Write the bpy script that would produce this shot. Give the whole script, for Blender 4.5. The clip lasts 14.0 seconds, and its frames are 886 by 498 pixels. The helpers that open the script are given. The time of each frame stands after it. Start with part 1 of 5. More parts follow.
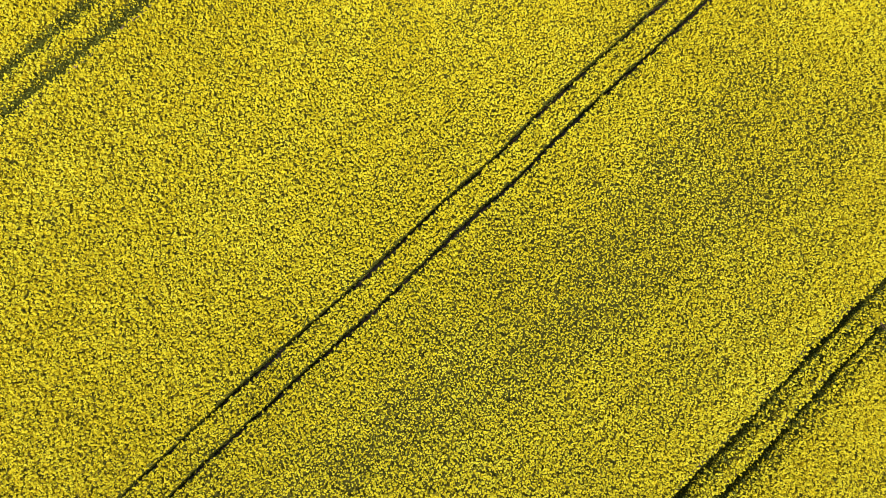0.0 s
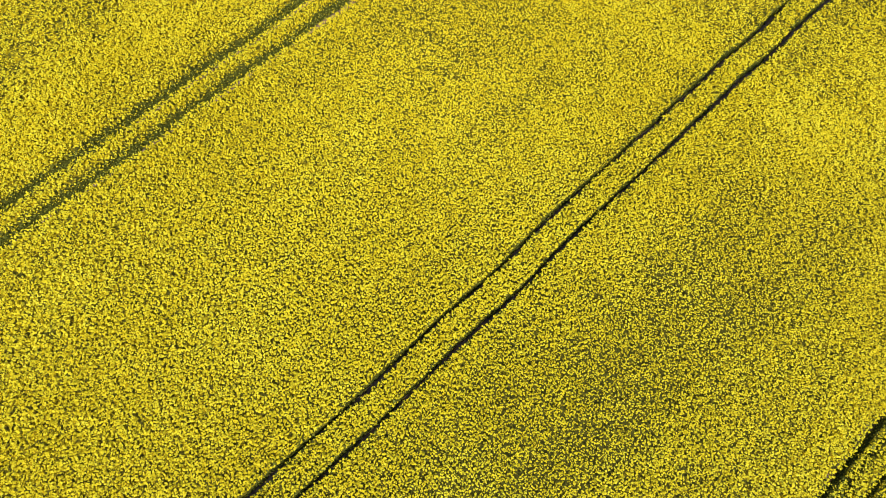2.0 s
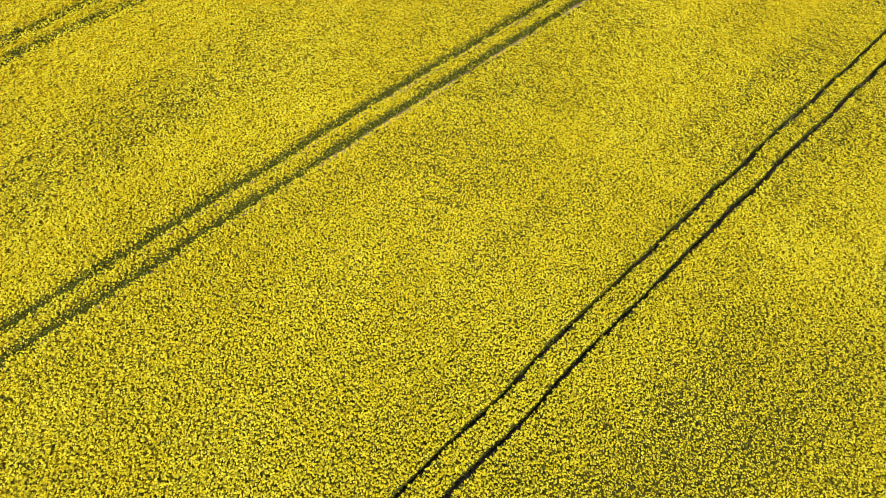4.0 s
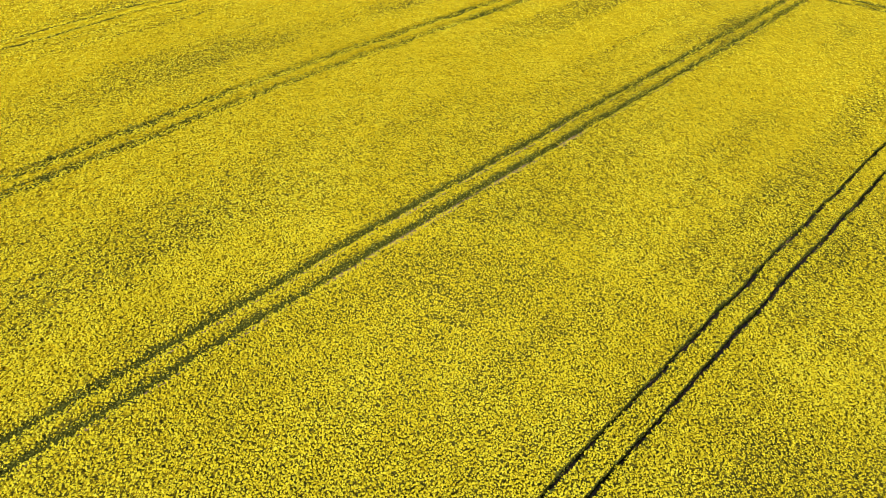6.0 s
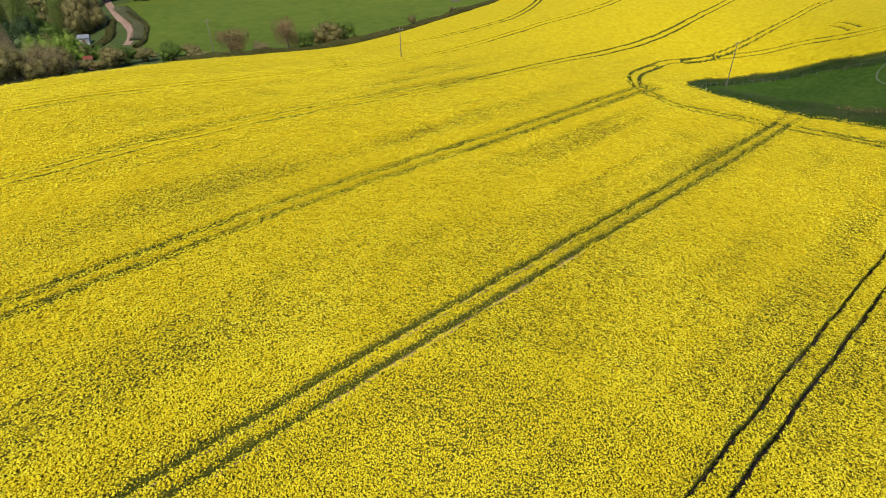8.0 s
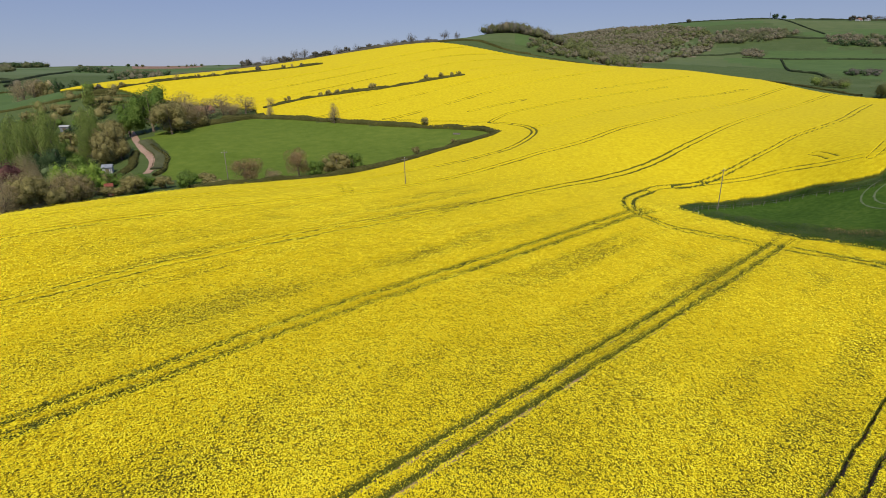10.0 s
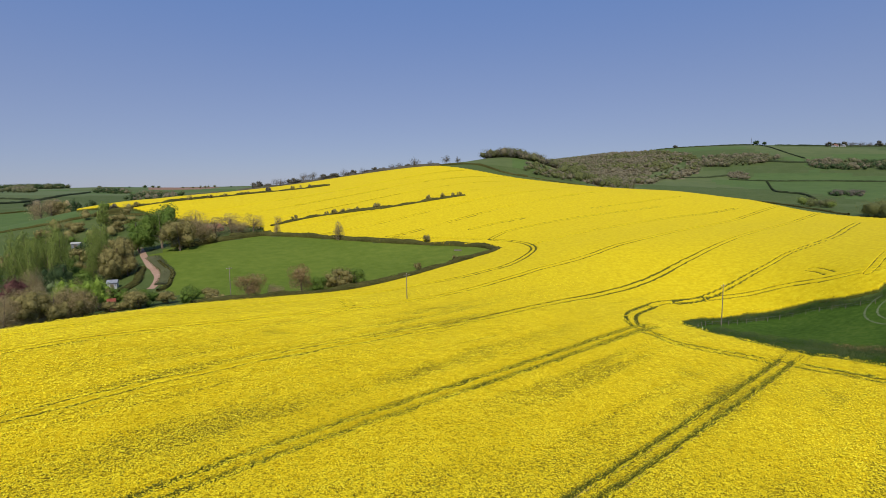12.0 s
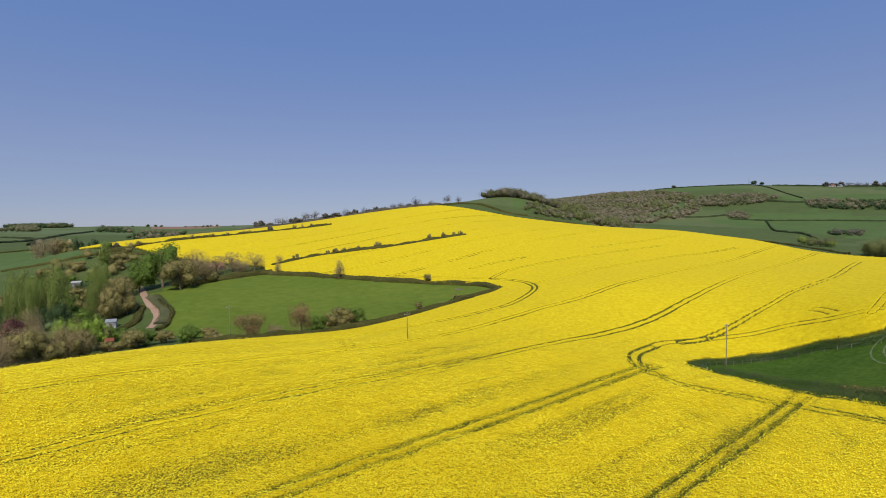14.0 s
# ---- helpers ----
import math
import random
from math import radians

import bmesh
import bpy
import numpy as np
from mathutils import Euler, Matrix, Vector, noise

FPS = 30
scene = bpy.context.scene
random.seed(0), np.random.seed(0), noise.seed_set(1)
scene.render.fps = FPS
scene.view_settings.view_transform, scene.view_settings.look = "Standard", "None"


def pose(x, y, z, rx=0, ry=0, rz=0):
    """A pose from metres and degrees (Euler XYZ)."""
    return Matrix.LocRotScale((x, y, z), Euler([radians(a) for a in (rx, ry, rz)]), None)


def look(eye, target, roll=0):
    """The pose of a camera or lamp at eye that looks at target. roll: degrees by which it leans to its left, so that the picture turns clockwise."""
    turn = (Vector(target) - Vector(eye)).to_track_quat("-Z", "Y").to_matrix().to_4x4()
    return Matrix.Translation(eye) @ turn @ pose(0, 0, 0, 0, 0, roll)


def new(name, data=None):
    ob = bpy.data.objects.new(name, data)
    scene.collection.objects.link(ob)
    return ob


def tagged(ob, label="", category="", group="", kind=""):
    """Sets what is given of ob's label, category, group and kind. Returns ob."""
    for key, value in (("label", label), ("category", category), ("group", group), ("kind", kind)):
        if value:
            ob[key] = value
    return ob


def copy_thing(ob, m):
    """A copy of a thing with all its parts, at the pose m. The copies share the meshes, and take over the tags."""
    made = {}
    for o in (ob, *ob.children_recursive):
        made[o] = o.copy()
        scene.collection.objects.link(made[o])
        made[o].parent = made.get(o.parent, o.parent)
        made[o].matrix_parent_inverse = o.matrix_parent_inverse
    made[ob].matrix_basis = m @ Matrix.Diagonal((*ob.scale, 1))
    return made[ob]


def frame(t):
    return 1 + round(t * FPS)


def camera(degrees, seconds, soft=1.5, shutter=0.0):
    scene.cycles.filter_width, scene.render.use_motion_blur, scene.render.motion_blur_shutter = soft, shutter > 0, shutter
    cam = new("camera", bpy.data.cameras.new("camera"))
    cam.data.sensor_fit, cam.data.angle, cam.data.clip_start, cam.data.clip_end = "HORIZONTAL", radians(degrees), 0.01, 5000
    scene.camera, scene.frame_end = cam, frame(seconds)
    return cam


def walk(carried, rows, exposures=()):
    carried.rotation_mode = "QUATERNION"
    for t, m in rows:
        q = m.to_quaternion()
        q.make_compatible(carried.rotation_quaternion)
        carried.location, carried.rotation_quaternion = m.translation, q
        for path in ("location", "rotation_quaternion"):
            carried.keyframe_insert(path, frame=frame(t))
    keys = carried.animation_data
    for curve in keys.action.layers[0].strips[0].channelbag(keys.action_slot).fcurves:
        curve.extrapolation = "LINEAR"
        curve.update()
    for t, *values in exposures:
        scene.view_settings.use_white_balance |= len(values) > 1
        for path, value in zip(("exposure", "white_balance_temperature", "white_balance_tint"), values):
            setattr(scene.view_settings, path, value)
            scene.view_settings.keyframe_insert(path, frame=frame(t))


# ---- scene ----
# camera: seconds, yaw, pitch, roll; the drone hovers and tilts up
cam = camera(78.7, 14.0, soft=0.75)
ROWS = [
    (0.0, -0.0, -82.2, -0.0), (0.5, -0.16, -80.32, 0.05), (1.0, -0.04, -76.8, 0.12), (1.5, -0.07, -73.52, 0.15),
    (2.0, 0.03, -70.33, 0.19), (2.5, 0.14, -67.04, 0.21), (3.0, 0.16, -63.75, 0.2), (5.5, 0.92, -47.77, 0.35),
    (6.0, 0.93, -44.67, 0.39), (6.5, 0.92, -41.47, 0.47), (7.0, 0.85, -38.29, 0.49), (7.5, 0.87, -35.14, 0.56),
    (8.0, 0.86, -31.98, 0.65), (10.5, 1.09, -16.16, 0.84), (11.0, 1.13, -13.02, 0.82), (11.5, 1.18, -10.01, 0.79),
    (12.0, 1.2, -7.14, 0.84), (12.5, 1.22, -4.78, 0.85), (13.0, 1.22, -3.76, 0.86), (13.5, 1.24, -3.34, 0.88),
    (14.0, 1.3, -3.0, 0.82),
]
walk(cam, [(t, pose(0, 0, 35.3, 90 + p, r, y)) for t, y, p, r in ROWS], exposures=[(0.0, 0.03), (3.0, 0.03), (5.5, -0.04), (8.0, -0.05), (10.5, -0.03), (14.0, -0.02)])

# ---- light ----
SUN_ELEV, SUN_AZ = 49.5, 178.5          # degrees; azimuth from +y towards +x
world = bpy.data.worlds.new("sky")
scene.world = world
world.use_nodes = True
wn = world.node_tree.nodes
sky = wn.new("ShaderNodeTexSky")
sky.sky_type = 'NISHITA'
sky.sun_disc = False
sky.sun_elevation, sky.sun_rotation = radians(SUN_ELEV), radians(SUN_AZ)
sky.altitude, sky.air_density, sky.dust_density, sky.ozone_density = 100, 0.8, 0.05, 8.0
wn["Background"].inputs[1].default_value = 0.065
haze = wn.new("ShaderNodeMix")            # the lilac cast of a dry spring sky
haze.data_type, haze.blend_type = 'RGBA', 'MULTIPLY'
haze.inputs[0].default_value, haze.inputs[7].default_value = 1.0, (1.0, 0.94, 1.12, 1)
world.node_tree.links.new(sky.outputs[0], haze.inputs[6])
veil = wn.new("ShaderNodeMix")            # thin high haze evens the sky out
veil.data_type = 'RGBA'
veil.inputs[0].default_value = 0.6
up, rise = wn.new("ShaderNodeTexCoord"), wn.new("ShaderNodeSeparateXYZ")
depth = wn.new("ShaderNodeValToRGB")      # paler and greyer towards the horizon
depth.color_ramp.interpolation = 'EASE'
depth.color_ramp.elements[0].position, depth.color_ramp.elements[0].color = 0.0, (0.56, 0.63, 0.825, 1)
depth.color_ramp.elements[1].position, depth.color_ramp.elements[1].color = 0.36, (0.285, 0.483, 1.0, 1)
gain = wn.new("ShaderNodeVectorMath")
gain.operation = 'SCALE'
gain.inputs["Scale"].default_value = 10.0
world.node_tree.links.new(up.outputs["Generated"], rise.inputs[0])
world.node_tree.links.new(rise.outputs["Z"], depth.inputs[0])
world.node_tree.links.new(depth.outputs[0], gain.inputs[0])
world.node_tree.links.new(gain.outputs[0], veil.inputs[7])
world.node_tree.links.new(haze.outputs[2], veil.inputs[6])
world.node_tree.links.new(veil.outputs[2], wn["Background"].inputs[0])
sun = new("sun", bpy.data.lights.new("sun", 'SUN'))
sun.data.energy, sun.data.angle, sun.data.color = 3.7, radians(0.53), (1.0, 0.95, 0.87)
_e, _a = radians(SUN_ELEV), radians(SUN_AZ)
sun.matrix_world = look((0, 0, 0), (-math.sin(_a) * math.cos(_e), -math.cos(_a) * math.cos(_e), -math.sin(_e)))


# ---- materials ----
def material(name, stops, rough=0.85, scales=(0.4, 0.04), detail=6.0, bump=0.0, bump_scale=4.0, island=0.0, translucent=0.0, spec=0.15):
    """A natural surface: a ramp of colours over noise at two sizes, with a bump and variation from piece to piece."""
    m = bpy.data.materials.new(name)
    m.use_nodes = True
    n, l = m.node_tree.nodes, m.node_tree.links
    b = n["Principled BSDF"]
    b.inputs["Roughness"].default_value = rough
    b.inputs["Specular IOR Level"].default_value = spec
    co = n.new("ShaderNodeNewGeometry")
    fine, broad = n.new("ShaderNodeTexNoise"), n.new("ShaderNodeTexNoise")
    for tex, s in ((fine, scales[0]), (broad, scales[1])):
        l.new(co.outputs["Position"], tex.inputs["Vector"])
        tex.inputs["Scale"].default_value, tex.inputs["Detail"].default_value = s, detail
        tex.inputs["Roughness"].default_value = 0.62
    mix = n.new("ShaderNodeMix")
    mix.data_type = 'FLOAT'
    mix.inputs[0].default_value = 0.45
    l.new(fine.outputs[0], mix.inputs[2]), l.new(broad.outputs[0], mix.inputs[3])
    value = mix.outputs[0]
    if island:
        add = n.new("ShaderNodeMath")
        add.operation = 'MULTIPLY_ADD'
        l.new(co.outputs["Random Per Island"], add.inputs[0])
        add.inputs[1].default_value = island
        off = n.new("ShaderNodeMath")
        off.operation = 'SUBTRACT'
        l.new(value, off.inputs[0])
        off.inputs[1].default_value = island / 2
        l.new(off.outputs[0], add.inputs[2])
        value = add.outputs[0]
    ramp = n.new("ShaderNodeValToRGB")
    ramp.color_ramp.elements[0].position, ramp.color_ramp.elements[1].position = 0.32, 0.68
    ramp.color_ramp.elements[0].color, ramp.color_ramp.elements[1].color = (*stops[0], 1), (*stops[-1], 1)
    for i, c in enumerate(stops[1:-1]):
        el = ramp.color_ramp.elements.new(0.32 + 0.36 * (i + 1) / (len(stops) - 1))
        el.color = (*c, 1)
    l.new(value, ramp.inputs[0])
    l.new(ramp.outputs[0], b.inputs["Base Color"])
    if bump:
        bn, tex = n.new("ShaderNodeBump"), n.new("ShaderNodeTexNoise")
        l.new(co.outputs["Position"], tex.inputs["Vector"])
        tex.inputs["Scale"].default_value, tex.inputs["Detail"].default_value = bump_scale, 4
        bn.inputs["Strength"].default_value, bn.inputs["Distance"].default_value = bump, 0.3
        l.new(tex.outputs[0], bn.inputs["Height"])
        l.new(bn.outputs[0], b.inputs["Normal"])
    if translucent:
        tr, ms = n.new("ShaderNodeBsdfTranslucent"), n.new("ShaderNodeMixShader")
        l.new(ramp.outputs[0], tr.inputs[0])
        ms.inputs[0].default_value = translucent
        l.new(b.outputs[0], ms.inputs[1]), l.new(tr.outputs[0], ms.inputs[2])
        l.new(ms.outputs[0], n["Material Output"].inputs[0])
    return m


YELLOW = [(0.577, 0.410, 0.006), (0.675, 0.501, 0.008), (0.748, 0.600, 0.016)]
M_FLOWER = material("rapeseed_flower", [(0.72, 0.555, 0.010), (0.90, 0.735, 0.018), (0.94, 0.83, 0.045)], rough=0.7, scales=(1.2, 0.07), island=0.2, translucent=0.08)
M_LEAF = material("rapeseed_leaf", [(0.07, 0.08, 0.010), (0.16, 0.17, 0.020), (0.27, 0.28, 0.042)], scales=(3.0, 0.1), island=0.6, translucent=0.2)
M_SOIL = material("red_soil", [(0.16, 0.085, 0.05), (0.26, 0.15, 0.09), (0.36, 0.23, 0.15)], scales=(1.6, 0.1), bump=0.5)
M_PASTURE = material("pasture_grass", [(0.092, 0.134, 0.016), (0.124, 0.172, 0.023), (0.163, 0.205, 0.031)], scales=(0.3, 0.03), bump=0.6, spec=0.05)
M_LEY = material("young_ley_grass", [(0.036, 0.075, 0.010), (0.060, 0.112, 0.015), (0.100, 0.150, 0.024)], scales=(0.9, 0.09), bump=0.8, spec=0.04)
M_ROUGH = material("rough_grass", [(0.057, 0.082, 0.019), (0.082, 0.113, 0.028), (0.114, 0.132, 0.046)], scales=(0.5, 0.05), bump=0.5)
# some distance haze is put into both greens, most in the farther one
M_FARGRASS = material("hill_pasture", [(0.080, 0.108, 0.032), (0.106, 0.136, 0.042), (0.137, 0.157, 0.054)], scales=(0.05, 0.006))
M_FARHAZED = material("hazed_downland", [(0.092, 0.129, 0.047), (0.120, 0.156, 0.057), (0.156, 0.170, 0.075)], scales=(0.02, 0.003))
M_LITTER = material("woodland_litter", [(0.150, 0.120, 0.070), (0.205, 0.165, 0.095), (0.180, 0.180, 0.080)], scales=(0.08, 0.01))
M_MEADOW = material("bright_meadow", [(0.068, 0.108, 0.024), (0.086, 0.135, 0.032), (0.108, 0.153, 0.039)], scales=(0.1, 0.02))
M_MARK = material("pressed_grass", [(0.085, 0.119, 0.043), (0.128, 0.162, 0.064), (0.170, 0.196, 0.093)], scales=(1.5, 0.2))
M_LANE = material("lane_dust", [(0.302, 0.176, 0.114), (0.386, 0.248, 0.167), (0.462, 0.320, 0.236)], scales=(1.2, 0.15), bump=0.3)
M_BARK = material("bark", [(0.098, 0.070, 0.049), (0.168, 0.126, 0.091), (0.252, 0.203, 0.154)], scales=(5.0, 0.6), bump=0.4)
M_GREEN = material("spring_leaf", [(0.091, 0.154, 0.028), (0.154, 0.231, 0.040), (0.238, 0.315, 0.069)], scales=(0.8, 0.1), island=0.16, translucent=0.35)
M_OLIVE = material("olive_leaf", [(0.205, 0.178, 0.062), (0.305, 0.262, 0.092), (0.405, 0.345, 0.135)], scales=(0.8, 0.1), island=0.16, translucent=0.35)
M_TWIG = material("budding_twig", [(0.285, 0.215, 0.105), (0.440, 0.343, 0.170), (0.600, 0.485, 0.260)], scales=(0.8, 0.1), island=0.16, translucent=0.35)
M_RUSSET = material("russet_bud", [(0.235, 0.150, 0.065), (0.345, 0.235, 0.105), (0.450, 0.330, 0.160)], scales=(0.8, 0.1), island=0.16, translucent=0.35)
M_PALE = material("pale_poplar_leaf", [(0.165, 0.214, 0.048), (0.245, 0.300, 0.070), (0.335, 0.385, 0.105)], scales=(0.8, 0.1), island=0.16, translucent=0.35)
M_LIME = material("lime_leaf", [(0.19, 0.28, 0.035), (0.28, 0.39, 0.055), (0.38, 0.48, 0.10)], scales=(0.8, 0.1), island=0.16, translucent=0.35)
M_DARK = material("evergreen_leaf", [(0.038, 0.067, 0.026), (0.067, 0.106, 0.038), (0.115, 0.154, 0.058)], scales=(0.8, 0.1), island=0.16, translucent=0.35)
M_COPPER = material("copper_leaf", [(0.069, 0.028, 0.025), (0.117, 0.048, 0.041), (0.165, 0.083, 0.062)], scales=(0.8, 0.1), island=0.3, translucent=0.15)
M_BLOSSOM = material("blossom", [(0.170, 0.225, 0.085), (0.270, 0.325, 0.140), (0.380, 0.420, 0.210)], scales=(0.8, 0.1), island=0.4, translucent=0.2)
M_HEDGE = material("hedge_leaf", [(0.070, 0.068, 0.016), (0.108, 0.103, 0.027), (0.164, 0.141, 0.044)], scales=(0.9, 0.1), island=0.25, translucent=0.15)
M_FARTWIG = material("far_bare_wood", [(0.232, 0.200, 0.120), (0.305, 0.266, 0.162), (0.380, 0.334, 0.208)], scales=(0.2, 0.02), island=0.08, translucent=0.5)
M_FAROLIVE = material("far_olive_wood", [(0.150, 0.158, 0.070), (0.205, 0.210, 0.095), (0.262, 0.258, 0.125)], scales=(0.2, 0.02), island=0.08, translucent=0.5)
M_FARGREEN = material("far_greening_wood", [(0.150, 0.168, 0.055), (0.215, 0.232, 0.080), (0.280, 0.290, 0.112)], scales=(0.2, 0.02), island=0.1, translucent=0.5)
M_ASH = material("grey_budding_wood", [(0.120, 0.108, 0.078), (0.172, 0.156, 0.112), (0.225, 0.204, 0.150)], scales=(0.8, 0.1), island=0.16, translucent=0.35)
M_FARHEDGE = material("far_hedge_leaf", [(0.040, 0.054, 0.022), (0.062, 0.080, 0.032), (0.095, 0.108, 0.048)], scales=(0.9, 0.1), island=0.2, translucent=0.15)
M_POLE = material("weathered_pole", [(0.132, 0.114, 0.081), (0.192, 0.168, 0.124), (0.252, 0.228, 0.173)], scales=(6.0, 0.8), bump=0.2)
M_WALL = material("shed_wall", [(0.34, 0.33, 0.31), (0.44, 0.43, 0.41), (0.53, 0.52, 0.50)], scales=(1.5, 0.2))
M_ROOF = material("shed_roof", [(0.16, 0.17, 0.19), (0.24, 0.25, 0.27), (0.34, 0.35, 0.36)], scales=(1.5, 0.2), rough=0.5)
M_RED = material("red_paint", [(0.17, 0.045, 0.028), (0.23, 0.065, 0.04), (0.29, 0.095, 0.065)], scales=(1.5, 0.2))
M_TILE = material("clay_tiles", [(0.24, 0.095, 0.06), (0.33, 0.14, 0.09), (0.42, 0.20, 0.13)], scales=(2.5, 0.3), rough=0.7)
M_WHITE = material("white_plastic", [(0.6, 0.6, 0.57), (0.7, 0.7, 0.67), (0.78, 0.78, 0.75)], scales=(3.0, 0.3), rough=0.5)


def crop_material():
    """The canopy between the flower heads: blossom on top, stems below, red soil in the wheelings; height in the crop picks which."""
    m = bpy.data.materials.new("rapeseed_canopy")
    m.use_nodes = True
    n, l = m.node_tree.nodes, m.node_tree.links
    b = n["Principled BSDF"]
    b.inputs["Roughness"].default_value, b.inputs["Specular IOR Level"].default_value = 0.8, 0.1
    at, geo = n.new("ShaderNodeAttribute"), n.new("ShaderNodeNewGeometry")
    at.attribute_name = "stand"
    cover = n.new("ShaderNodeAttribute")
    cover.attribute_name = "cover"

    def noise_at(s, d):
        t = n.new("ShaderNodeTexNoise")
        t.inputs["Scale"].default_value, t.inputs["Detail"].default_value = s, d
        t.inputs["Roughness"].default_value = 0.65
        l.new(geo.outputs["Position"], t.inputs["Vector"])
        return t.outputs[0]

    def ramp(fac, stops):
        r = n.new("ShaderNodeValToRGB")
        for i, (p, c) in enumerate(stops):
            el = r.color_ramp.elements[i] if i < 2 else r.color_ramp.elements.new(p)
            el.position, el.color = p, (*c, 1)
        l.new(fac, r.inputs[0])
        return r.outputs[0]

    def blend(fac, a, c):
        x = n.new("ShaderNodeMix")
        x.data_type = 'RGBA'
        l.new(fac, x.inputs[0]), l.new(a, x.inputs[6]), l.new(c, x.inputs[7])
        return x.outputs[2]

    # gaps and stems: shade among the plants is put into both dark greens
    green = ramp(noise_at(5.0, 3), [(0.3, (0.058, 0.050, 0.007)), (0.7, (0.122, 0.116, 0.015))])
    leafy = ramp(noise_at(6.0, 4), [(0.3, (0.036, 0.042, 0.006)), (0.7, (0.120, 0.126, 0.016))])
    yellow = ramp(noise_at(0.8, 5), [(0.3, YELLOW[0]), (0.7, YELLOW[2]), (0.5, YELLOW[1])])
    soil = ramp(noise_at(2.5, 5), [(0.3, (0.24, 0.125, 0.07)), (0.7, (0.50, 0.34, 0.22))])
    speck = n.new("ShaderNodeMath")
    speck.operation = 'ADD'
    l.new(noise_at(4.0, 4), speck.inputs[0]), l.new(cover.outputs["Fac"], speck.inputs[1])
    flower = n.new("ShaderNodeMapRange")
    flower.inputs[1].default_value, flower.inputs[2].default_value = 0.9, 1.1
    l.new(speck.outputs[0], flower.inputs[0])
    high = n.new("ShaderNodeMapRange")
    high.inputs[1].default_value, high.inputs[2].default_value = 0.72, 0.95
    l.new(at.outputs["Fac"], high.inputs[0])
    low = n.new("ShaderNodeMapRange")
    low.inputs[1].default_value, low.inputs[2].default_value = 0.05, 0.22
    l.new(at.outputs["Fac"], low.inputs[0])
    l.new(blend(low.outputs[0], soil, blend(high.outputs[0], leafy, blend(flower.outputs[0], green, yellow))), b.inputs["Base Color"])
    bn = n.new("ShaderNodeBump")
    even = n.new("ShaderNodeMapRange")       # a closed canopy is smoother
    even.inputs[1].default_value, even.inputs[2].default_value, even.inputs[3].default_value, even.inputs[4].default_value = 0.65, 0.86, 0.55, 0.06
    l.new(cover.outputs["Fac"], even.inputs[0])
    l.new(even.outputs[0], bn.inputs["Strength"])
    bn.inputs["Distance"].default_value = 0.2
    l.new(noise_at(3.0, 4), bn.inputs["Height"])
    l.new(bn.outputs[0], b.inputs["Normal"])
    return m


M_CROP = crop_material()

# ---- lie of the land: spot heights (x, y, z), joined by a thin-plate surface ----
FIELD_SPOTS = [
    (-25, -17, -0.0), (48, 51, 0.4), (20, -7, -2.3), (-28, 13, 2.3), (54, 89, 2.7), (-13, 59, 5.7),
    (38, 106, 4.7), (-51, 58, 8.5), (-24, 83, 8.1), (5, 108, 6.3), (36, 137, 4.5), (80, 177, 9.1),
    (-67, 76, 10.4), (-42, 97, 8.7), (-8, 130, 5.8), (26, 160, 7.7), (58, 189, 11.0), (131, 256, 13.7),
    (-86, 99, 7.6), (-63, 125, 6.3), (-31, 157, 2.8), (17, 206, 7.9), (100, 164, 10.6), (97, 128, 11.6),
    (65, 91, 3.2), (87, 110, 5.6), (79, 128, 1.0),
]
VALLEY_SPOTS = [
    (-90, 246, 11.5), (-81, 159, 2.7), (-40, 201, 4.1), (-106, 195, 7.8), (-115, 151, 0.6), (-187, 234, 0.6),
    (-168, 284, 13.8), (7, 330, 26.8), (-92, 285, 17.2), (-96, 388, 31.5), (-200, 311, 21.7), (-12, 450, 47.1),
    (-96, 445, 38.4), (-238, 346, 21.0), (43, 438, 37.7), (84, 417, 31.3), (151, 370, 25.1), (181, 335, 20.2),
    (177, 267, 16.2), (179, 228, 16.1),
]
HILL_SPOTS = [
    (-150, 570, 28.0), (-55, 600, 34.0), (-300, 500, 8.0), (0, 575, 40.0), (170, 480, 14.0), (300, 440, 5.0),
    (-330, 700, 4.0), (60, 720, 22.0), (53, 537, 58.2), (98, 612, 37.4), (222, 727, 28.7), (409, 802, 21.6),
    (407, 570, 9.3), (296, 378, 11.9), (600, 981, 47.4), (437, 1435, 90.0), (726, 1426, 111.0), (1045, 1341, 98.0),
    (-299, 375, 7.8), (-398, 501, 14.6), (-701, 848, 23.3), (-1296, 2020, 29.3), (-562, 1498, 22.1), (-1137, 1396, 30.1),
    (0, -120, -2.0), (-160, -60, -6.0), (150, -60, -4.0), (-500, -300, -20.0), (500, -300, 0.0), (1500, 300, 60.0),
    (-1500, 300, -10.0), (0, -1500, 0.0), (3500, 3500, 120.0), (-3500, 3500, 30.0), (0, 4500, 50.0), (-1050, 2900, 8.0),
    (-3500, -3500, 20.0), (3500, -3500, 60.0),
]

_spots = np.array(FIELD_SPOTS + VALLEY_SPOTS + HILL_SPOTS, dtype=float)
_sx = _spots[:, :2] / 100


def _bend(d2):
    return np.where(d2 > 0, d2 * np.log(d2 + 1e-12) / 2, 0)


_k, _p = _bend(((_sx[:, None] - _sx[None]) ** 2).sum(-1)), np.c_[np.ones(len(_sx)), _sx]
_w = np.linalg.solve(np.block([[_k, _p], [_p.T, np.zeros((3, 3))]]), np.r_[_spots[:, 2], 0, 0, 0])


rng = np.random.default_rng(7)
_lattice = rng.random((256, 256))


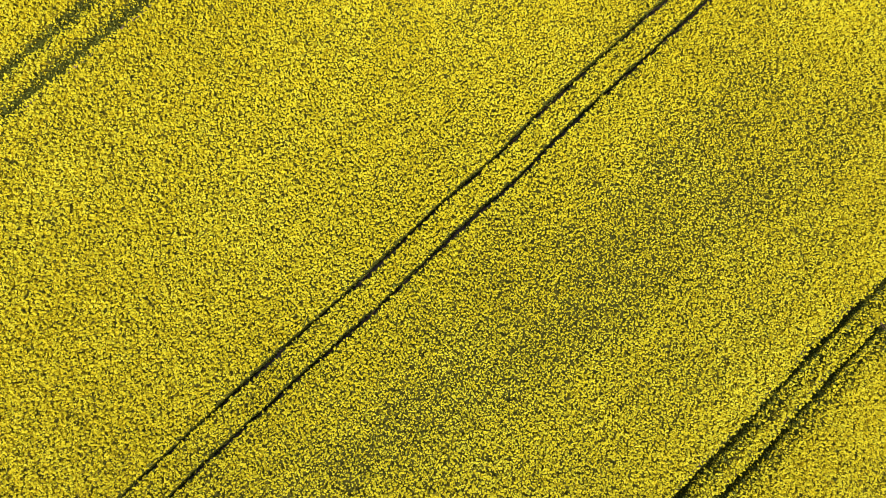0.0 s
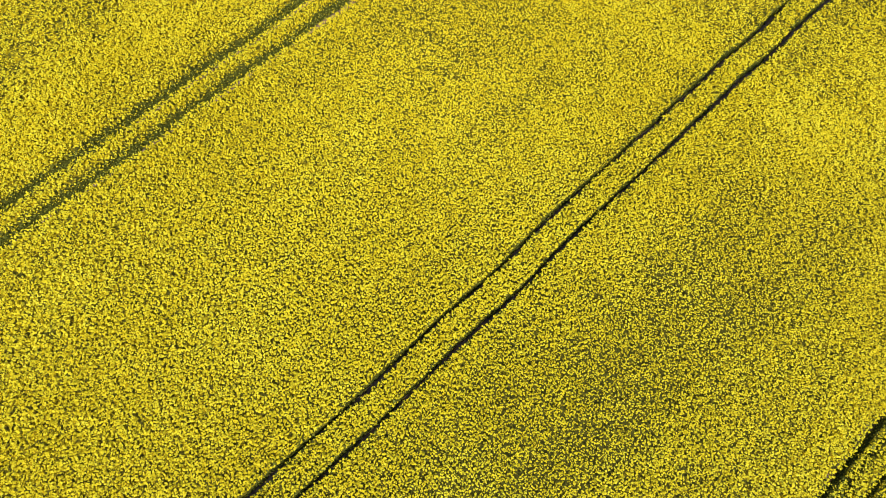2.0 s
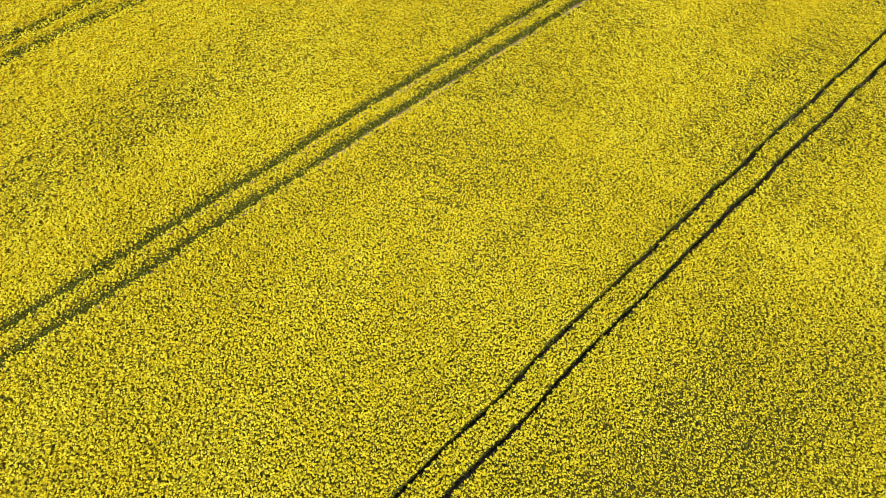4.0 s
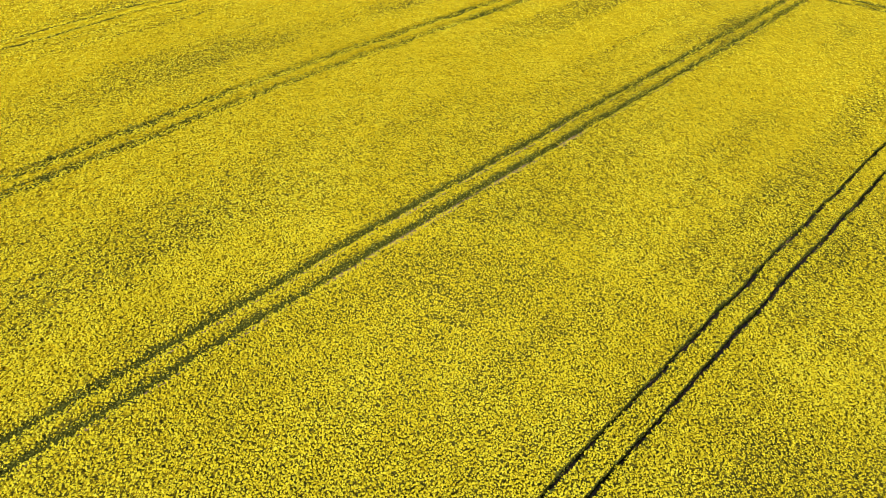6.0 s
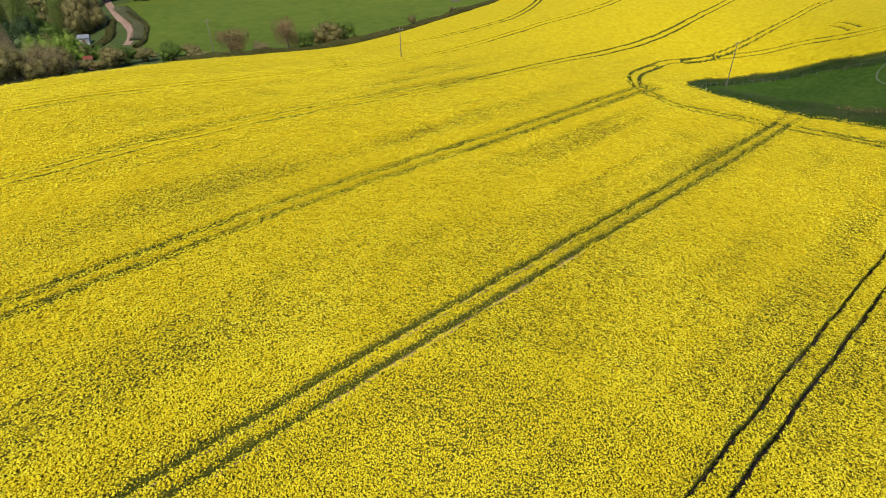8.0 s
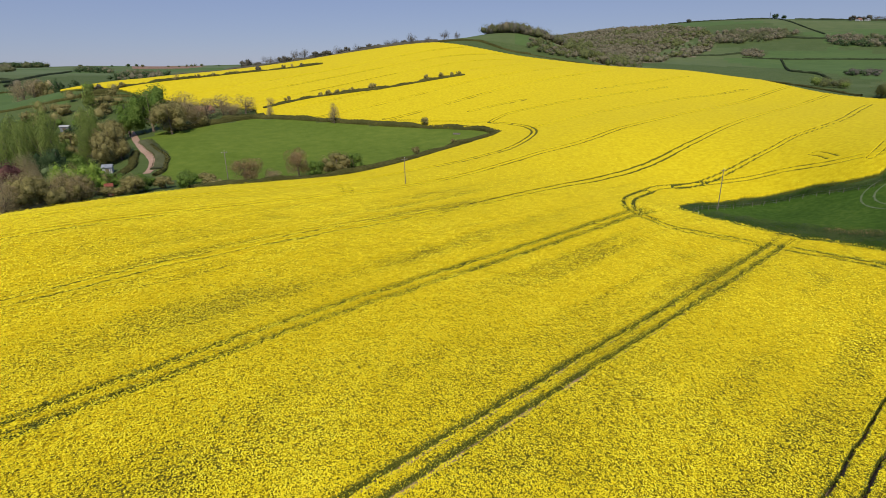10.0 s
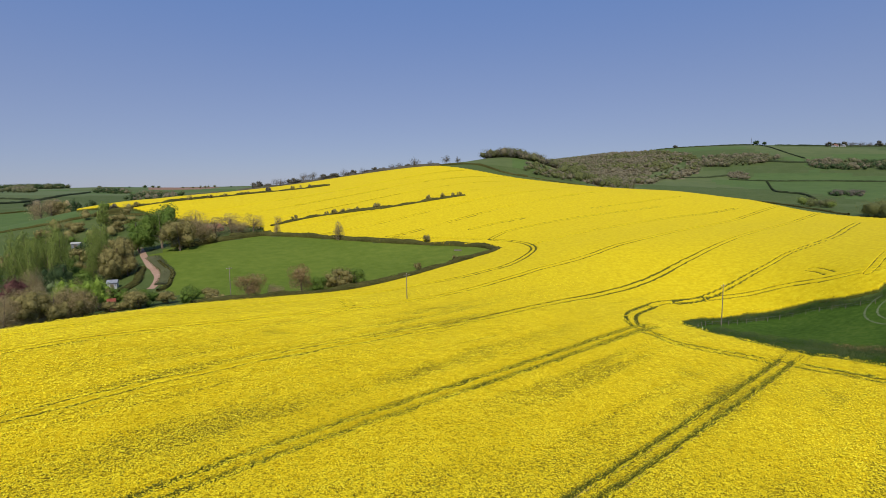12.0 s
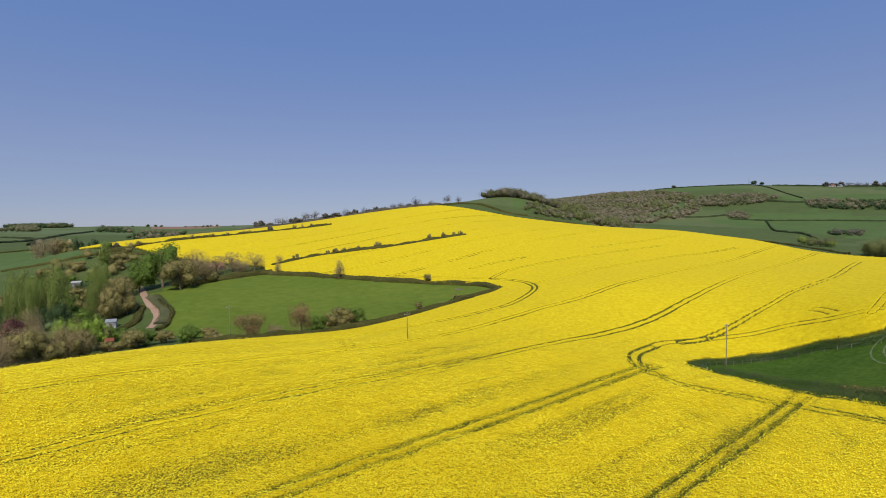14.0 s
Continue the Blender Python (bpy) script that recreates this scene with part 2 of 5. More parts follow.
def blotch(x, y, size, shift=0):
    """Smooth value noise, 0 to 1, with patches of that size."""
    x, y = np.asarray(x) / size + 37.3 * shift, np.asarray(y) / size + 11.9 * shift
    i, j = np.floor(x).astype(int), np.floor(y).astype(int)
    a, b = x - i, y - j
    a, b = a * a * (3 - 2 * a), b * b * (3 - 2 * b)
    g = lambda p, q: _lattice[p & 255, q & 255]
    return (g(i, j) * (1 - a) + g(i + 1, j) * a) * (1 - b) + (g(i, j + 1) * (1 - a) + g(i + 1, j + 1) * a) * b


def land(x, y):
    """Height of the ground at x, y (arrays)."""
    q = np.stack([np.ravel(x), np.ravel(y)], 1).astype(float) / 100
    out = np.zeros(len(q))
    for i in range(0, len(q), 20000):
        c = q[i:i + 20000]
        d2 = (c[:, 0, None] - _sx[None, :, 0]) ** 2 + (c[:, 1, None] - _sx[None, :, 1]) ** 2
        out[i:i + 20000] = _bend(d2) @ _w[:len(_sx)] + _w[len(_sx)] + c @ _w[len(_sx) + 1:]
    far = np.clip((np.hypot(q[:, 0], q[:, 1]) - 7) / 9, 0, 1) * 9
    out += far * (blotch(q[:, 0], q[:, 1], 3.3, 1) - 0.5 + 0.33 * (blotch(q[:, 0], q[:, 1], 1.2, 2) - 0.5))
    return out.reshape(np.shape(x))


def land_at(x, y):
    return float(land(np.array([x]), np.array([y]))[0])


def inside(x, y, poly):
    x, y = np.asarray(x), np.asarray(y)
    res = np.zeros(x.shape, bool)
    for (x0, y0), (x1, y1) in zip(poly, poly[1:] + poly[:1]):
        if y0 != y1:
            res ^= ((y0 > y) != (y1 > y)) & (x < (x1 - x0) * (y - y0) / (y1 - y0) + x0)
    return res


def rounded(pts, steps=6):
    """A smooth line through points (Catmull-Rom)."""
    p = np.array([pts[0], *pts, pts[-1]], float)
    out = []
    for i in range(1, len(p) - 2):
        for s in np.arange(steps) / steps:
            a, b, c, d = p[i - 1], p[i], p[i + 1], p[i + 2]
            out.append(0.5 * (2 * b + (c - a) * s + (2 * a - 5 * b + 4 * c - d) * s * s + (3 * b - a - 3 * c + d) * s ** 3))
    out.append(p[-2])
    return np.array(out)


def line_dist(x, y, pts, reach=8.0):
    """Distance of each x, y to a line of points, counted only within reach."""
    res = np.full(x.shape, 1e3)
    for (x0, y0), (x1, y1) in zip(pts[:-1], pts[1:]):
        near = np.where((x > min(x0, x1) - reach) & (x < max(x0, x1) + reach) & (y > min(y0, y1) - reach) & (y < max(y0, y1) + reach))[0]
        if len(near):
            dx, dy = x1 - x0, y1 - y0
            t = np.clip(((x[near] - x0) * dx + (y[near] - y0) * dy) / (dx * dx + dy * dy + 1e-9), 0, 1)
            res[near] = np.minimum(res[near], np.hypot(x[near] - x0 - t * dx, y[near] - y0 - t * dy))
    return res


def mesh_of(name, verts, faces, mats, index=None, smooth=False, attrs=None):
    """A mesh from arrays; faces all of one size."""
    me = bpy.data.meshes.new(name)
    verts, faces = np.asarray(verts, np.float32), np.asarray(faces, np.int32)
    k = faces.shape[1]
    me.vertices.add(len(verts))
    me.vertices.foreach_set("co", verts.ravel())
    me.loops.add(faces.size)
    me.loops.foreach_set("vertex_index", faces.ravel())
    me.polygons.add(len(faces))
    me.polygons.foreach_set("loop_start", np.arange(0, faces.size, k, dtype=np.int32))
    me.polygons.foreach_set("loop_total", np.full(len(faces), k, np.int32))
    for m in mats:
        me.materials.append(m)
    if index is not None:
        me.polygons.foreach_set("material_index", np.asarray(index, np.int32))
    if smooth:
        me.polygons.foreach_set("use_smooth", np.ones(len(faces), bool))
    for key, val in (attrs or {}).items():
        me.attributes.new(key, 'FLOAT', 'POINT').data.foreach_set("value", np.asarray(val, np.float32))
    me.update()
    me.validate()
    return me


def part(name, mesh, parent, label=""):
    ob = new(name, mesh)
    ob.parent = parent
    return tagged(ob, label)


# ---- plan of the fields ----
TRAM = radians(47.5)                      # heading of the tramlines
ALONG, ACROSS = (math.sin(TRAM), math.cos(TRAM)), (-math.cos(TRAM), math.sin(TRAM))
FIELD_EDGE = [(-86, 99), (-77, 108), (-62, 125), (-47, 144), (-31, 157), (-12, 175), (5, 192), (14, 202), (18, 209), (10, 220), (-14, 230), (-52, 240),
              (-88, 246), (-94, 261), (-136, 282), (-185, 309), (-226, 319), (-232, 326), (-211, 333), (-190, 343), (-181, 364), (-158, 418), (-96, 445), (-12, 450),
              (43, 438), (84, 417), (151, 370), (181, 335), (179, 267), (181, 228), (190, 180), (150, 140), (94, 120), (91, 122), (89, 124), (86, 129),
              (81, 132), (73, 134), (60, 130), (53, 124), (50, 117), (54, 110), (58, 103), (63, 95), (69, 88), (95, 60), (110, -90), (-120, -90), (-110, 40)]
PASTURE = [(18, 209), (14, 202), (5, 192), (-12, 175), (-31, 157), (-47, 144), (-62, 125), (-72, 150), (-88, 166), (-98, 180), (-106, 192), (-116, 204), (-118, 222), (-88, 246), (-52, 240), (-14, 230), (10, 220)]
PASTURE = [(-48 + (x + 48) * 1.07, 198 + (y - 198) * 1.07) for x, y in PASTURE]
LEY = [(94, 120), (91, 122), (89, 124), (86, 129), (81, 132), (73, 134), (60, 130), (53, 124), (50, 117), (54, 110), (58, 103), (63, 95), (69, 88), (95, 60), (190, 20), (190, 180), (150, 140)]
FAR_MEADOW = [(-252, 285), (-203, 300), (-212, 312), (-262, 420), (-384, 519), (-402, 465)]
PLOUGHLAND = [(-863, 1517), (-980, 1721), (-1010, 2031), (-780, 1800), (-740, 1564)]
SLOPE_WOOD = [(92, 520), (104, 480), (130, 492), (207, 680), (255, 730), (349, 932), (376, 922), (450, 1016), (510, 1138), (560, 1310), (530, 1500), (490, 1570), (460, 1680), (400, 1725), (325, 1840), (240, 1500), (200, 1100), (120, 640)]
GLADE = [(300, 860), (330, 940), (365, 1035), (430, 1100), (508, 1226), (480, 1120), (430, 1045), (372, 985), (345, 930)]
OLIVE_SIDE = [(85, 530), (100, 470), (140, 492), (207, 680), (242, 995), (300, 1253), (300, 1500), (200, 1100), (110, 640)]
RIDGE_WOOD = [(482, 1089), (543, 1212), (594, 1227), (655, 1191), (660, 1120), (600, 1075), (528, 1057)]
HEADLAND = [(0.02, [(80, 66), (65, 82), (59, 88), (51, 94), (43, 97), (39, 101), (37, 105), (37, 112), (41, 123), (48, 133)]),
            (-0.15, [(48, 133), (54, 139), (67, 143.5), (79, 143), (87, 140.5), (94, 132.5), (99, 127.5), (104, 124)]),
            (-0.09, [(58, 140), (63, 142.5), (69, 145.5), (77, 150), (84, 154), (93, 159), (101, 165), (114, 172), (127, 182), (146, 203), (160, 218)]),
            (-0.15, [(97, 127.5), (100, 129.5), (105, 134), (110, 138.5)]),
            (-0.2, [(-28, 133), (-24, 119)]),
            (0.10, [(-92, 70), (-78, 89), (-71, 94), (-55, 111), (-35, 133), (-14, 152), (-1, 158), (7, 163), (17, 171), (25, 186), (29, 199), (28, 211), (22.5, 220), (15, 226)]),
            (-0.10, [(22.5, 220), (15, 226), (6, 231), (-7, 235), (-30, 241)]),
            # tramlines that bend over the brow
            (-0.07, [(30, 207), (34, 210), (47, 219), (73, 240), (110, 269), (126, 277), (150, 292)]), (-0.04, [(15, 227), (18, 232.5), (24, 240), (37.5, 249), (61, 265)]),
            (-0.13, [(61, 265), (90, 284), (113, 299)]), (-0.07, [(7, 248), (20, 257), (34, 266)]), (-0.14, [(74, 290), (113, 316), (137, 334)])]
# tramlines: offset across, from and to along
TRAMLINES = [(-43.3, -120, 100, 0), (-19.3, -120, 95, 0), (4.7, -120, 92, -0.07), (28.9, -120, 104, 0.10), (28.2, 172, 260, -0.2), (53.3, -120, 104, 0.07), (77.2, -90, 330, 0.0),
             (101.5, -60, 350, 0.03), (196.7, 120, 420, -0.06), (220.7, 120, 420, 0.0), (244.7, 120, 420, 0.0), (268.7, 90, 420, 0.02),
             (292.7, 90, 420, 0.02), (316.7, 90, 420, 0.02)]   # last: how much broader than usual
SCUFFS = [[(93.6, 144.6), (95.2, 144.8), (95.8, 141.5), (95.4, 136)], [(93.6, 144.4), (93.9, 140.5), (93.6, 137)]]   # single wheel marks of a turn
WEEDY = [(56, 79, 4), (60, 77, 3), (37, 84, 4), (45, 89, 3), (66, 156, 5), (78, 143, 4), (-53, 72, 5), (-48, 79, 4), (-32, 92, 4), (-22, 101, 3), (117, 183, 4)]   # x, y, radius
GAUGE, CROP_H, SHEET_H = 1.0, 1.32, 0.86


def wander(u, v):
    """How the wheelings stray from a straight line."""
    return 0.5 * (blotch(v, u * 0 + 3, 23.0) - 0.5) + 0.2 * (blotch(v, u * 0 + 5, 8.0) - 0.5) + 0.2 * (blotch(v, u * 0 + 9, 2.2) - 0.5)


def wheel_dist(x, y):
    """Distance to the middle of the nearest wheeling."""
    u, v = x * ACROSS[0] + y * ACROSS[1], x * ALONG[0] + y * ALONG[1]
    sway = wander(u, v)
    best = np.full(x.shape, 1e3)
    far = 0.08 * np.clip((np.hypot(x, y) - 140) / 60, 0, 1)
    for off, lo, hi, more in TRAMLINES:
        more = more - far
        c = np.abs(u - off + sway) + np.maximum(0, np.maximum(lo - v, v - hi)) * 3
        if lo > 50:                         # plants have closed over stretches of the far ones
            more = more - 0.03 - 0.3 * np.clip(blotch(v, u * 0 + off, 21.0, 3) - 0.45, 0, 1)
        best = np.minimum(best, np.abs(c - GAUGE) - more)
    for more, pts in HEADLAND:
        best = np.minimum(best, np.abs(line_dist(x, y, rounded(pts)) + sway * 0.5 - GAUGE) - more)
    for pts in SCUFFS:
        best = np.minimum(best, line_dist(x, y, rounded(pts)) + 0.12)
    return best


def gap_half(x, y):
    """Half the width of the wheeling there; it varies as plants lean in."""
    u = x * ACROSS[0] + y * ACROSS[1]
    broad = (0.02 - 0.18 * np.clip((np.hypot(x, y) - 38) / 35, 0, 1)) * np.exp(-((u - 28.7) / 5) ** 2) - 0.02
    return 0.09 + broad + 0.08 * np.clip((np.hypot(x, y) - 60) / 60, 0, 1) + 0.10 * blotch(x, y, 3.0, 2) + 0.12 * blotch(x, y, 0.8, 3) + 0.06 * blotch(x, y, 25.0, 6)


def outer(x, y):
    """1 on the outer flank of a wheeling, whose plants lean away from the field's middle, else 0."""
    u, v = x * ACROSS[0] + y * ACROSS[1], x * ALONG[0] + y * ALONG[1]
    sway = wander(u, v)
    best, side = np.full(np.shape(x), 9.0), np.zeros(np.shape(x))
    for off, lo, hi, more in TRAMLINES:
        for g in (-GAUGE, GAUGE):
            q = u - off + sway - g
            near = np.abs(q) < best
            best, side = np.where(near, np.abs(q), best), np.where(near, q * (1 if off > 0 else -1) > 0, side)
    return side * (best < 1.5)


def edge_bare(x, y):
    """How far the leafy outer flank of a wheeling shows before the bloom begins."""
    u = x * ACROSS[0] + y * ACROSS[1]
    return (0.03 + 0.04 * np.exp(-((u - 28.9) / 2.5) ** 2)) * (0.4 + 1.2 * blotch(x, y, 1.3, 21)) * outer(x, y)


def flank(x, y, d, g):
    """Height of the stand beside a wheeling, 0 to 1: steep on the inner flank, leaning on the outer."""
    u = x * ACROSS[0] + y * ACROSS[1]
    slope = np.where(np.hypot(x, y) > 100, 0.2, np.where((outer(x, y) > 0) & (np.abs(u - 4.7) > 4), 0.16, 0.07))
    return np.clip((d - g) / slope + np.where(slope == 0.2, 0.35, 0.25), 0.0, 1.0)


def thin(x, y):
    """Where the stand is thin and green, 0 to 1."""
    u, v = x * ACROSS[0] + y * ACROSS[1], x * ALONG[0] + y * ALONG[1]
    a = 0.5 * blotch(u, v * 0.45, 9.0, 1) + 0.3 * blotch(u, v * 0.16, 2.3, 4) + 0.2 * blotch(x, y, 1.2, 5)
    a = np.clip((a - 0.42) / 0.34, 0, 1)
    a = a + 0.55 * np.exp(-((u + 5.0) / 5.5) ** 2 - ((v - 2) / 24) ** 4) * (0.35 + 0.9 * blotch(x, y, 2.5, 11))   # a hungry strip
    for px, py, rad in WEEDY:
        near = np.clip(1 - ((x - px) ** 2 + (y - py) ** 2) / rad ** 2, 0, 1)
        a = np.maximum(a, 2.4 * near * blotch(x, y, 1.4, 8))
    return a


def rows(x, y):
    """Thinner drill rows along the wheelings, towards the hill, 0 to 1."""
    u, v = x * ACROSS[0] + y * ACROSS[1], x * ALONG[0] + y * ALONG[1]
    a = np.clip((0.45 * blotch(u, v * 0.07, 2.9, 12) + 0.35 * blotch(u, v * 0.05, 1.3, 15) + 0.2 * blotch(u, v * 0.3, 0.8, 13) - 0.47) / 0.2, 0, 1)
    return a * np.clip(0.1 + 1.25 * blotch(x, y, 18.0, 14), 0, 1) * np.clip((np.hypot(x, y) - 30) / 45, 0, 1)


def lodged(x, y):
    """Strips beside some wheelings where the plants lean and show green, 0 to 1."""
    u, v = x * ACROSS[0] + y * ACROSS[1], x * ALONG[0] + y * ALONG[1]
    out = np.zeros(np.shape(x))
    for edge, side, reach in ((-18.45, -1, 0.9), (-20.45, -1, 0.9), (28.05, 1, 0.6), (30.05, 1, 0.6), (27.8, -1, 0.35), (29.8, -1, 0.35), (52.6, 1, 0.5), (54.6, 1, 0.5)):
        q = (u - edge) * side
        out = np.maximum(out, np.where(q > 0, 1 - q / reach, 0))
    return np.clip(out * (0.4 + 1.0 * blotch(x, y, 1.5, 9)), 0, 1) * np.clip((112 - v) / 8, 0, 1)


# ---- ground: one sheet to the horizon ----
def build_ground():
    front = np.radians(np.arange(-46, 46.01, 0.38))
    back = np.radians(np.arange(49, 312, 3.0))
    az = np.concatenate([front, back])
    r = np.concatenate([[0.5], np.geomspace(3, 4800, 180)])
    A, Rr = np.meshgrid(az, r)
    x, y = Rr * np.sin(A), Rr * np.cos(A)
    z = land(x, y)
    n = len(az)
    i, j = np.meshgrid(np.arange(len(r) - 1), np.arange(n), indexing="ij")
    jn = (j + 1) % n
    faces = np.stack([i * n + j, i * n + jn, (i + 1) * n + jn, (i + 1) * n + j], -1).reshape(-1, 4)[:, ::-1]
    verts = np.stack([x.ravel(), y.ravel(), z.ravel()], 1)
    c = verts[faces].mean(1)
    cx, cy = c[:, 0], c[:, 1]
    cr = np.hypot(cx, cy)
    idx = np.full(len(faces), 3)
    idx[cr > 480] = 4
    # farthest grass on the left, with haze put into its colour
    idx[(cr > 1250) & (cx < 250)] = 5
    # patchwork of farther fields
    seeds = np.array([(px + 130 * (rng.random() - 0.5), py + 130 * (rng.random() - 0.5)) for px in range(-2600, 2700, 210) for py in range(420, 3000, 210)])
    pick = rng.integers(0, 4, len(seeds))
    for k in np.where((cr > 480) & (cr < 3200) & (cy > 300))[0].reshape(-1)[None][0:1]:
        for part_ids in np.array_split(k, max(1, len(k) // 4000)):
            near = ((cx[part_ids, None] - seeds[None, :, 0]) ** 2 + (cy[part_ids, None] - seeds[None, :, 1]) ** 2).argmin(1)
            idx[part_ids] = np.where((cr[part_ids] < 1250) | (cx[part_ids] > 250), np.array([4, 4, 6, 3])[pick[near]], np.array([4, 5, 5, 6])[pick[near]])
    idx[inside(cx, cy, FAR_MEADOW)] = 6
    idx[inside(cx, cy, SLOPE_WOOD) & ~inside(cx, cy, GLADE)] = 7
    idx[inside(cx, cy, PLOUGHLAND)] = 0
    idx[inside(cx, cy, FIELD_EDGE) & (cr < 120)] = 0
    idx[inside(cx, cy, PASTURE)] = 1
    idx[inside(cx, cy, LEY)] = 2
    ob = new("ground", mesh_of("ground", verts, faces, [M_SOIL, M_PASTURE, M_LEY, M_ROUGH, M_FARGRASS, M_FARHAZED, M_MEADOW, M_LITTER], idx, smooth=True))
    tagged(ob, "rolling farmland of red soil, green pasture and far downland", "ground", kind="structure")


build_ground()


# ---- rapeseed ----
def build_sheet(parent):
    us = set(np.round(np.arange(-75, 432, 1.1), 2))
    us |= set(np.round(np.arange(20, 62, 0.6), 2)) | set(np.round(np.arange(62, 80, 0.35), 2)) | set(np.round(np.arange(98, 162, 0.65), 2))
    us |= set(np.round(np.arange(118, 134, 0.32), 2)) | set(np.round(np.arange(153, 162, 0.32), 2)) | set(np.round(np.arange(174, 181, 0.32), 2))
    for off, lo, hi, more in TRAMLINES:
        for side in (-1, 1):
            us |= {round(off + side * GAUGE + d, 2) for d in ((-0.4, -0.15, 0.0, 0.15, 0.4) if off > 180 else (-0.8, -0.5, -0.38, -0.28, -0.18, -0.09, 0.0, 0.09, 0.18, 0.28, 0.38, 0.5, 0.8))}
    us = np.array(sorted(us))
    us = us[np.r_[True, np.diff(us) > 0.05]]
    vs = np.concatenate([np.arange(-110, -40, 2.5), np.arange(-40, 90, 1.15), np.arange(90, 128, 0.7), np.arange(128, 176, 0.36), np.arange(176, 182, 0.8), np.arange(182, 430, 2.2)])
    U, V = np.meshgrid(us, vs)
    x, y = U * ACROSS[0] + V * ALONG[0], U * ACROSS[1] + V * ALONG[1]
    n = len(us)
    i, j = np.meshgrid(np.arange(len(vs) - 1), np.arange(n - 1), indexing="ij")
    faces = np.stack([i * n + j, i * n + j + 1, (i + 1) * n + j + 1, (i + 1) * n + j], -1).reshape(-1, 4)
    X, Y = x.ravel(), y.ravel()
    fx, fy = X[faces].mean(1), Y[faces].mean(1)
    keep = inside(fx, fy, FIELD_EDGE) & ((np.abs(fx) < 1.05 * np.abs(fy) + 30) & (fy > -55))
    faces = faces[keep]
    used, inv = np.unique(faces, return_inverse=True)
    faces = inv.reshape(faces.shape)
    X, Y = X[used], Y[used]
    d, g = wheel_dist(X, Y), gap_half(X, Y)
    stand = flank(X, Y, d, g)
    away = np.clip((np.hypot(X, Y) - 105) / 60, 0, 1)              # wheelings close over towards the hill
    stand = np.maximum(stand, 0.73 * away)
    # plants at the very edge of the field slope to the ground
    count = np.zeros(len(X), int)
    np.add.at(count, faces.ravel(), 1)
    rim = np.where(count < 4)[0]
    ring = np.array(FIELD_EDGE + FIELD_EDGE[:1], float)
    a, b = ring[:-1], ring[1:] - ring[:-1]
    q = np.clip(((X[rim, None] - a[:, 0]) * b[:, 0] + (Y[rim, None] - a[:, 1]) * b[:, 1]) / (b ** 2).sum(1), 0, 1)
    ex, ey = a[:, 0] + q * b[:, 0], a[:, 1] + q * b[:, 1]
    gap = np.hypot(X[rim, None] - ex, Y[rim, None] - ey)
    k = gap.argmin(1)
    ok = gap.min(1) < 1.6
    X[rim[ok]], Y[rim[ok]] = ex[np.arange(len(rim)), k][ok], ey[np.arange(len(rim)), k][ok]
    stand[rim] = 0.5
    foot = np.zeros(len(X))
    foot[rim] = 0.9
    t = thin(X, Y)
    bumps = (0.22 * (blotch(X, Y, 0.9, 1) - 0.5) + 0.25 * (blotch(X, Y, 4.0, 2) - 0.5)) * (1 - 0.85 * np.clip((np.hypot(X, Y) - 85) / 40, 0, 1))
    z = land(X, Y) + 0.06 + stand * (SHEET_H + 0.40 * np.clip((np.hypot(X, Y) - 110) / 80, 0, 1) + bumps - (0.10 * t + 0.26 * rows(X, Y)) * (1 - 0.8 * np.clip((np.hypot(X, Y) - 85) / 40, 0, 1)) - 0.5 * lodged(X, Y)) * (1 - foot)
    me = mesh_of("canopy", np.stack([X, Y, z], 1), faces, [M_CROP], smooth=True, attrs={"stand": stand - 0.4 * lodged(X, Y) * (stand > 0.6), "cover": 0.40 - 0.06 * t - 0.15 * rows(X, Y) - 0.3 * lodged(X, Y) + 0.25 * np.clip((np.hypot(X, Y) - 8) / 70, 0, 1) + 0.21 * np.clip((np.hypot(X, Y) - 95) / 55, 0, 1)})
    part("canopy", me, parent, "dense green stems and yellow bloom with wheel gaps")


def tufts(x, y, z, size, sides, lift, tilt):
    """Small ragged caps: a raised middle and a jittered rim, each turned and tilted by chance."""
    m = len(x)
    turn = rng.random(m) * 6.283
    ang = turn[:, None] + np.arange(sides)[None] * 6.283 / sides + (rng.random((m, sides)) - 0.5) * 0.5
    rad = size[:, None] * (0.65 + 0.7 * rng.random((m, sides)))
    tx, ty = (rng.normal(size=m) * tilt)[:, None], (rng.normal(size=m) * tilt)[:, None]
    px, py = rad * np.cos(ang), rad * np.sin(ang)
    pz = px * tx + py * ty - 0.35 * size[:, None] * rng.random((m, sides))
    rim = np.stack([x[:, None] + px, y[:, None] + py, z[:, None] + pz], -1)
    top = np.stack([x, y, z + lift * size], -1)[:, None]
    verts = np.concatenate([top, rim], 1).reshape(-1, 3)
    base = (np.arange(m) * (sides + 1))[:, None]
    k = np.arange(sides)
    faces = np.stack([np.broadcast_to(base, (m, sides)), base + 1 + k, base + 1 + (k + 1) % sides], -1).reshape(-1, 3)
    return verts, faces


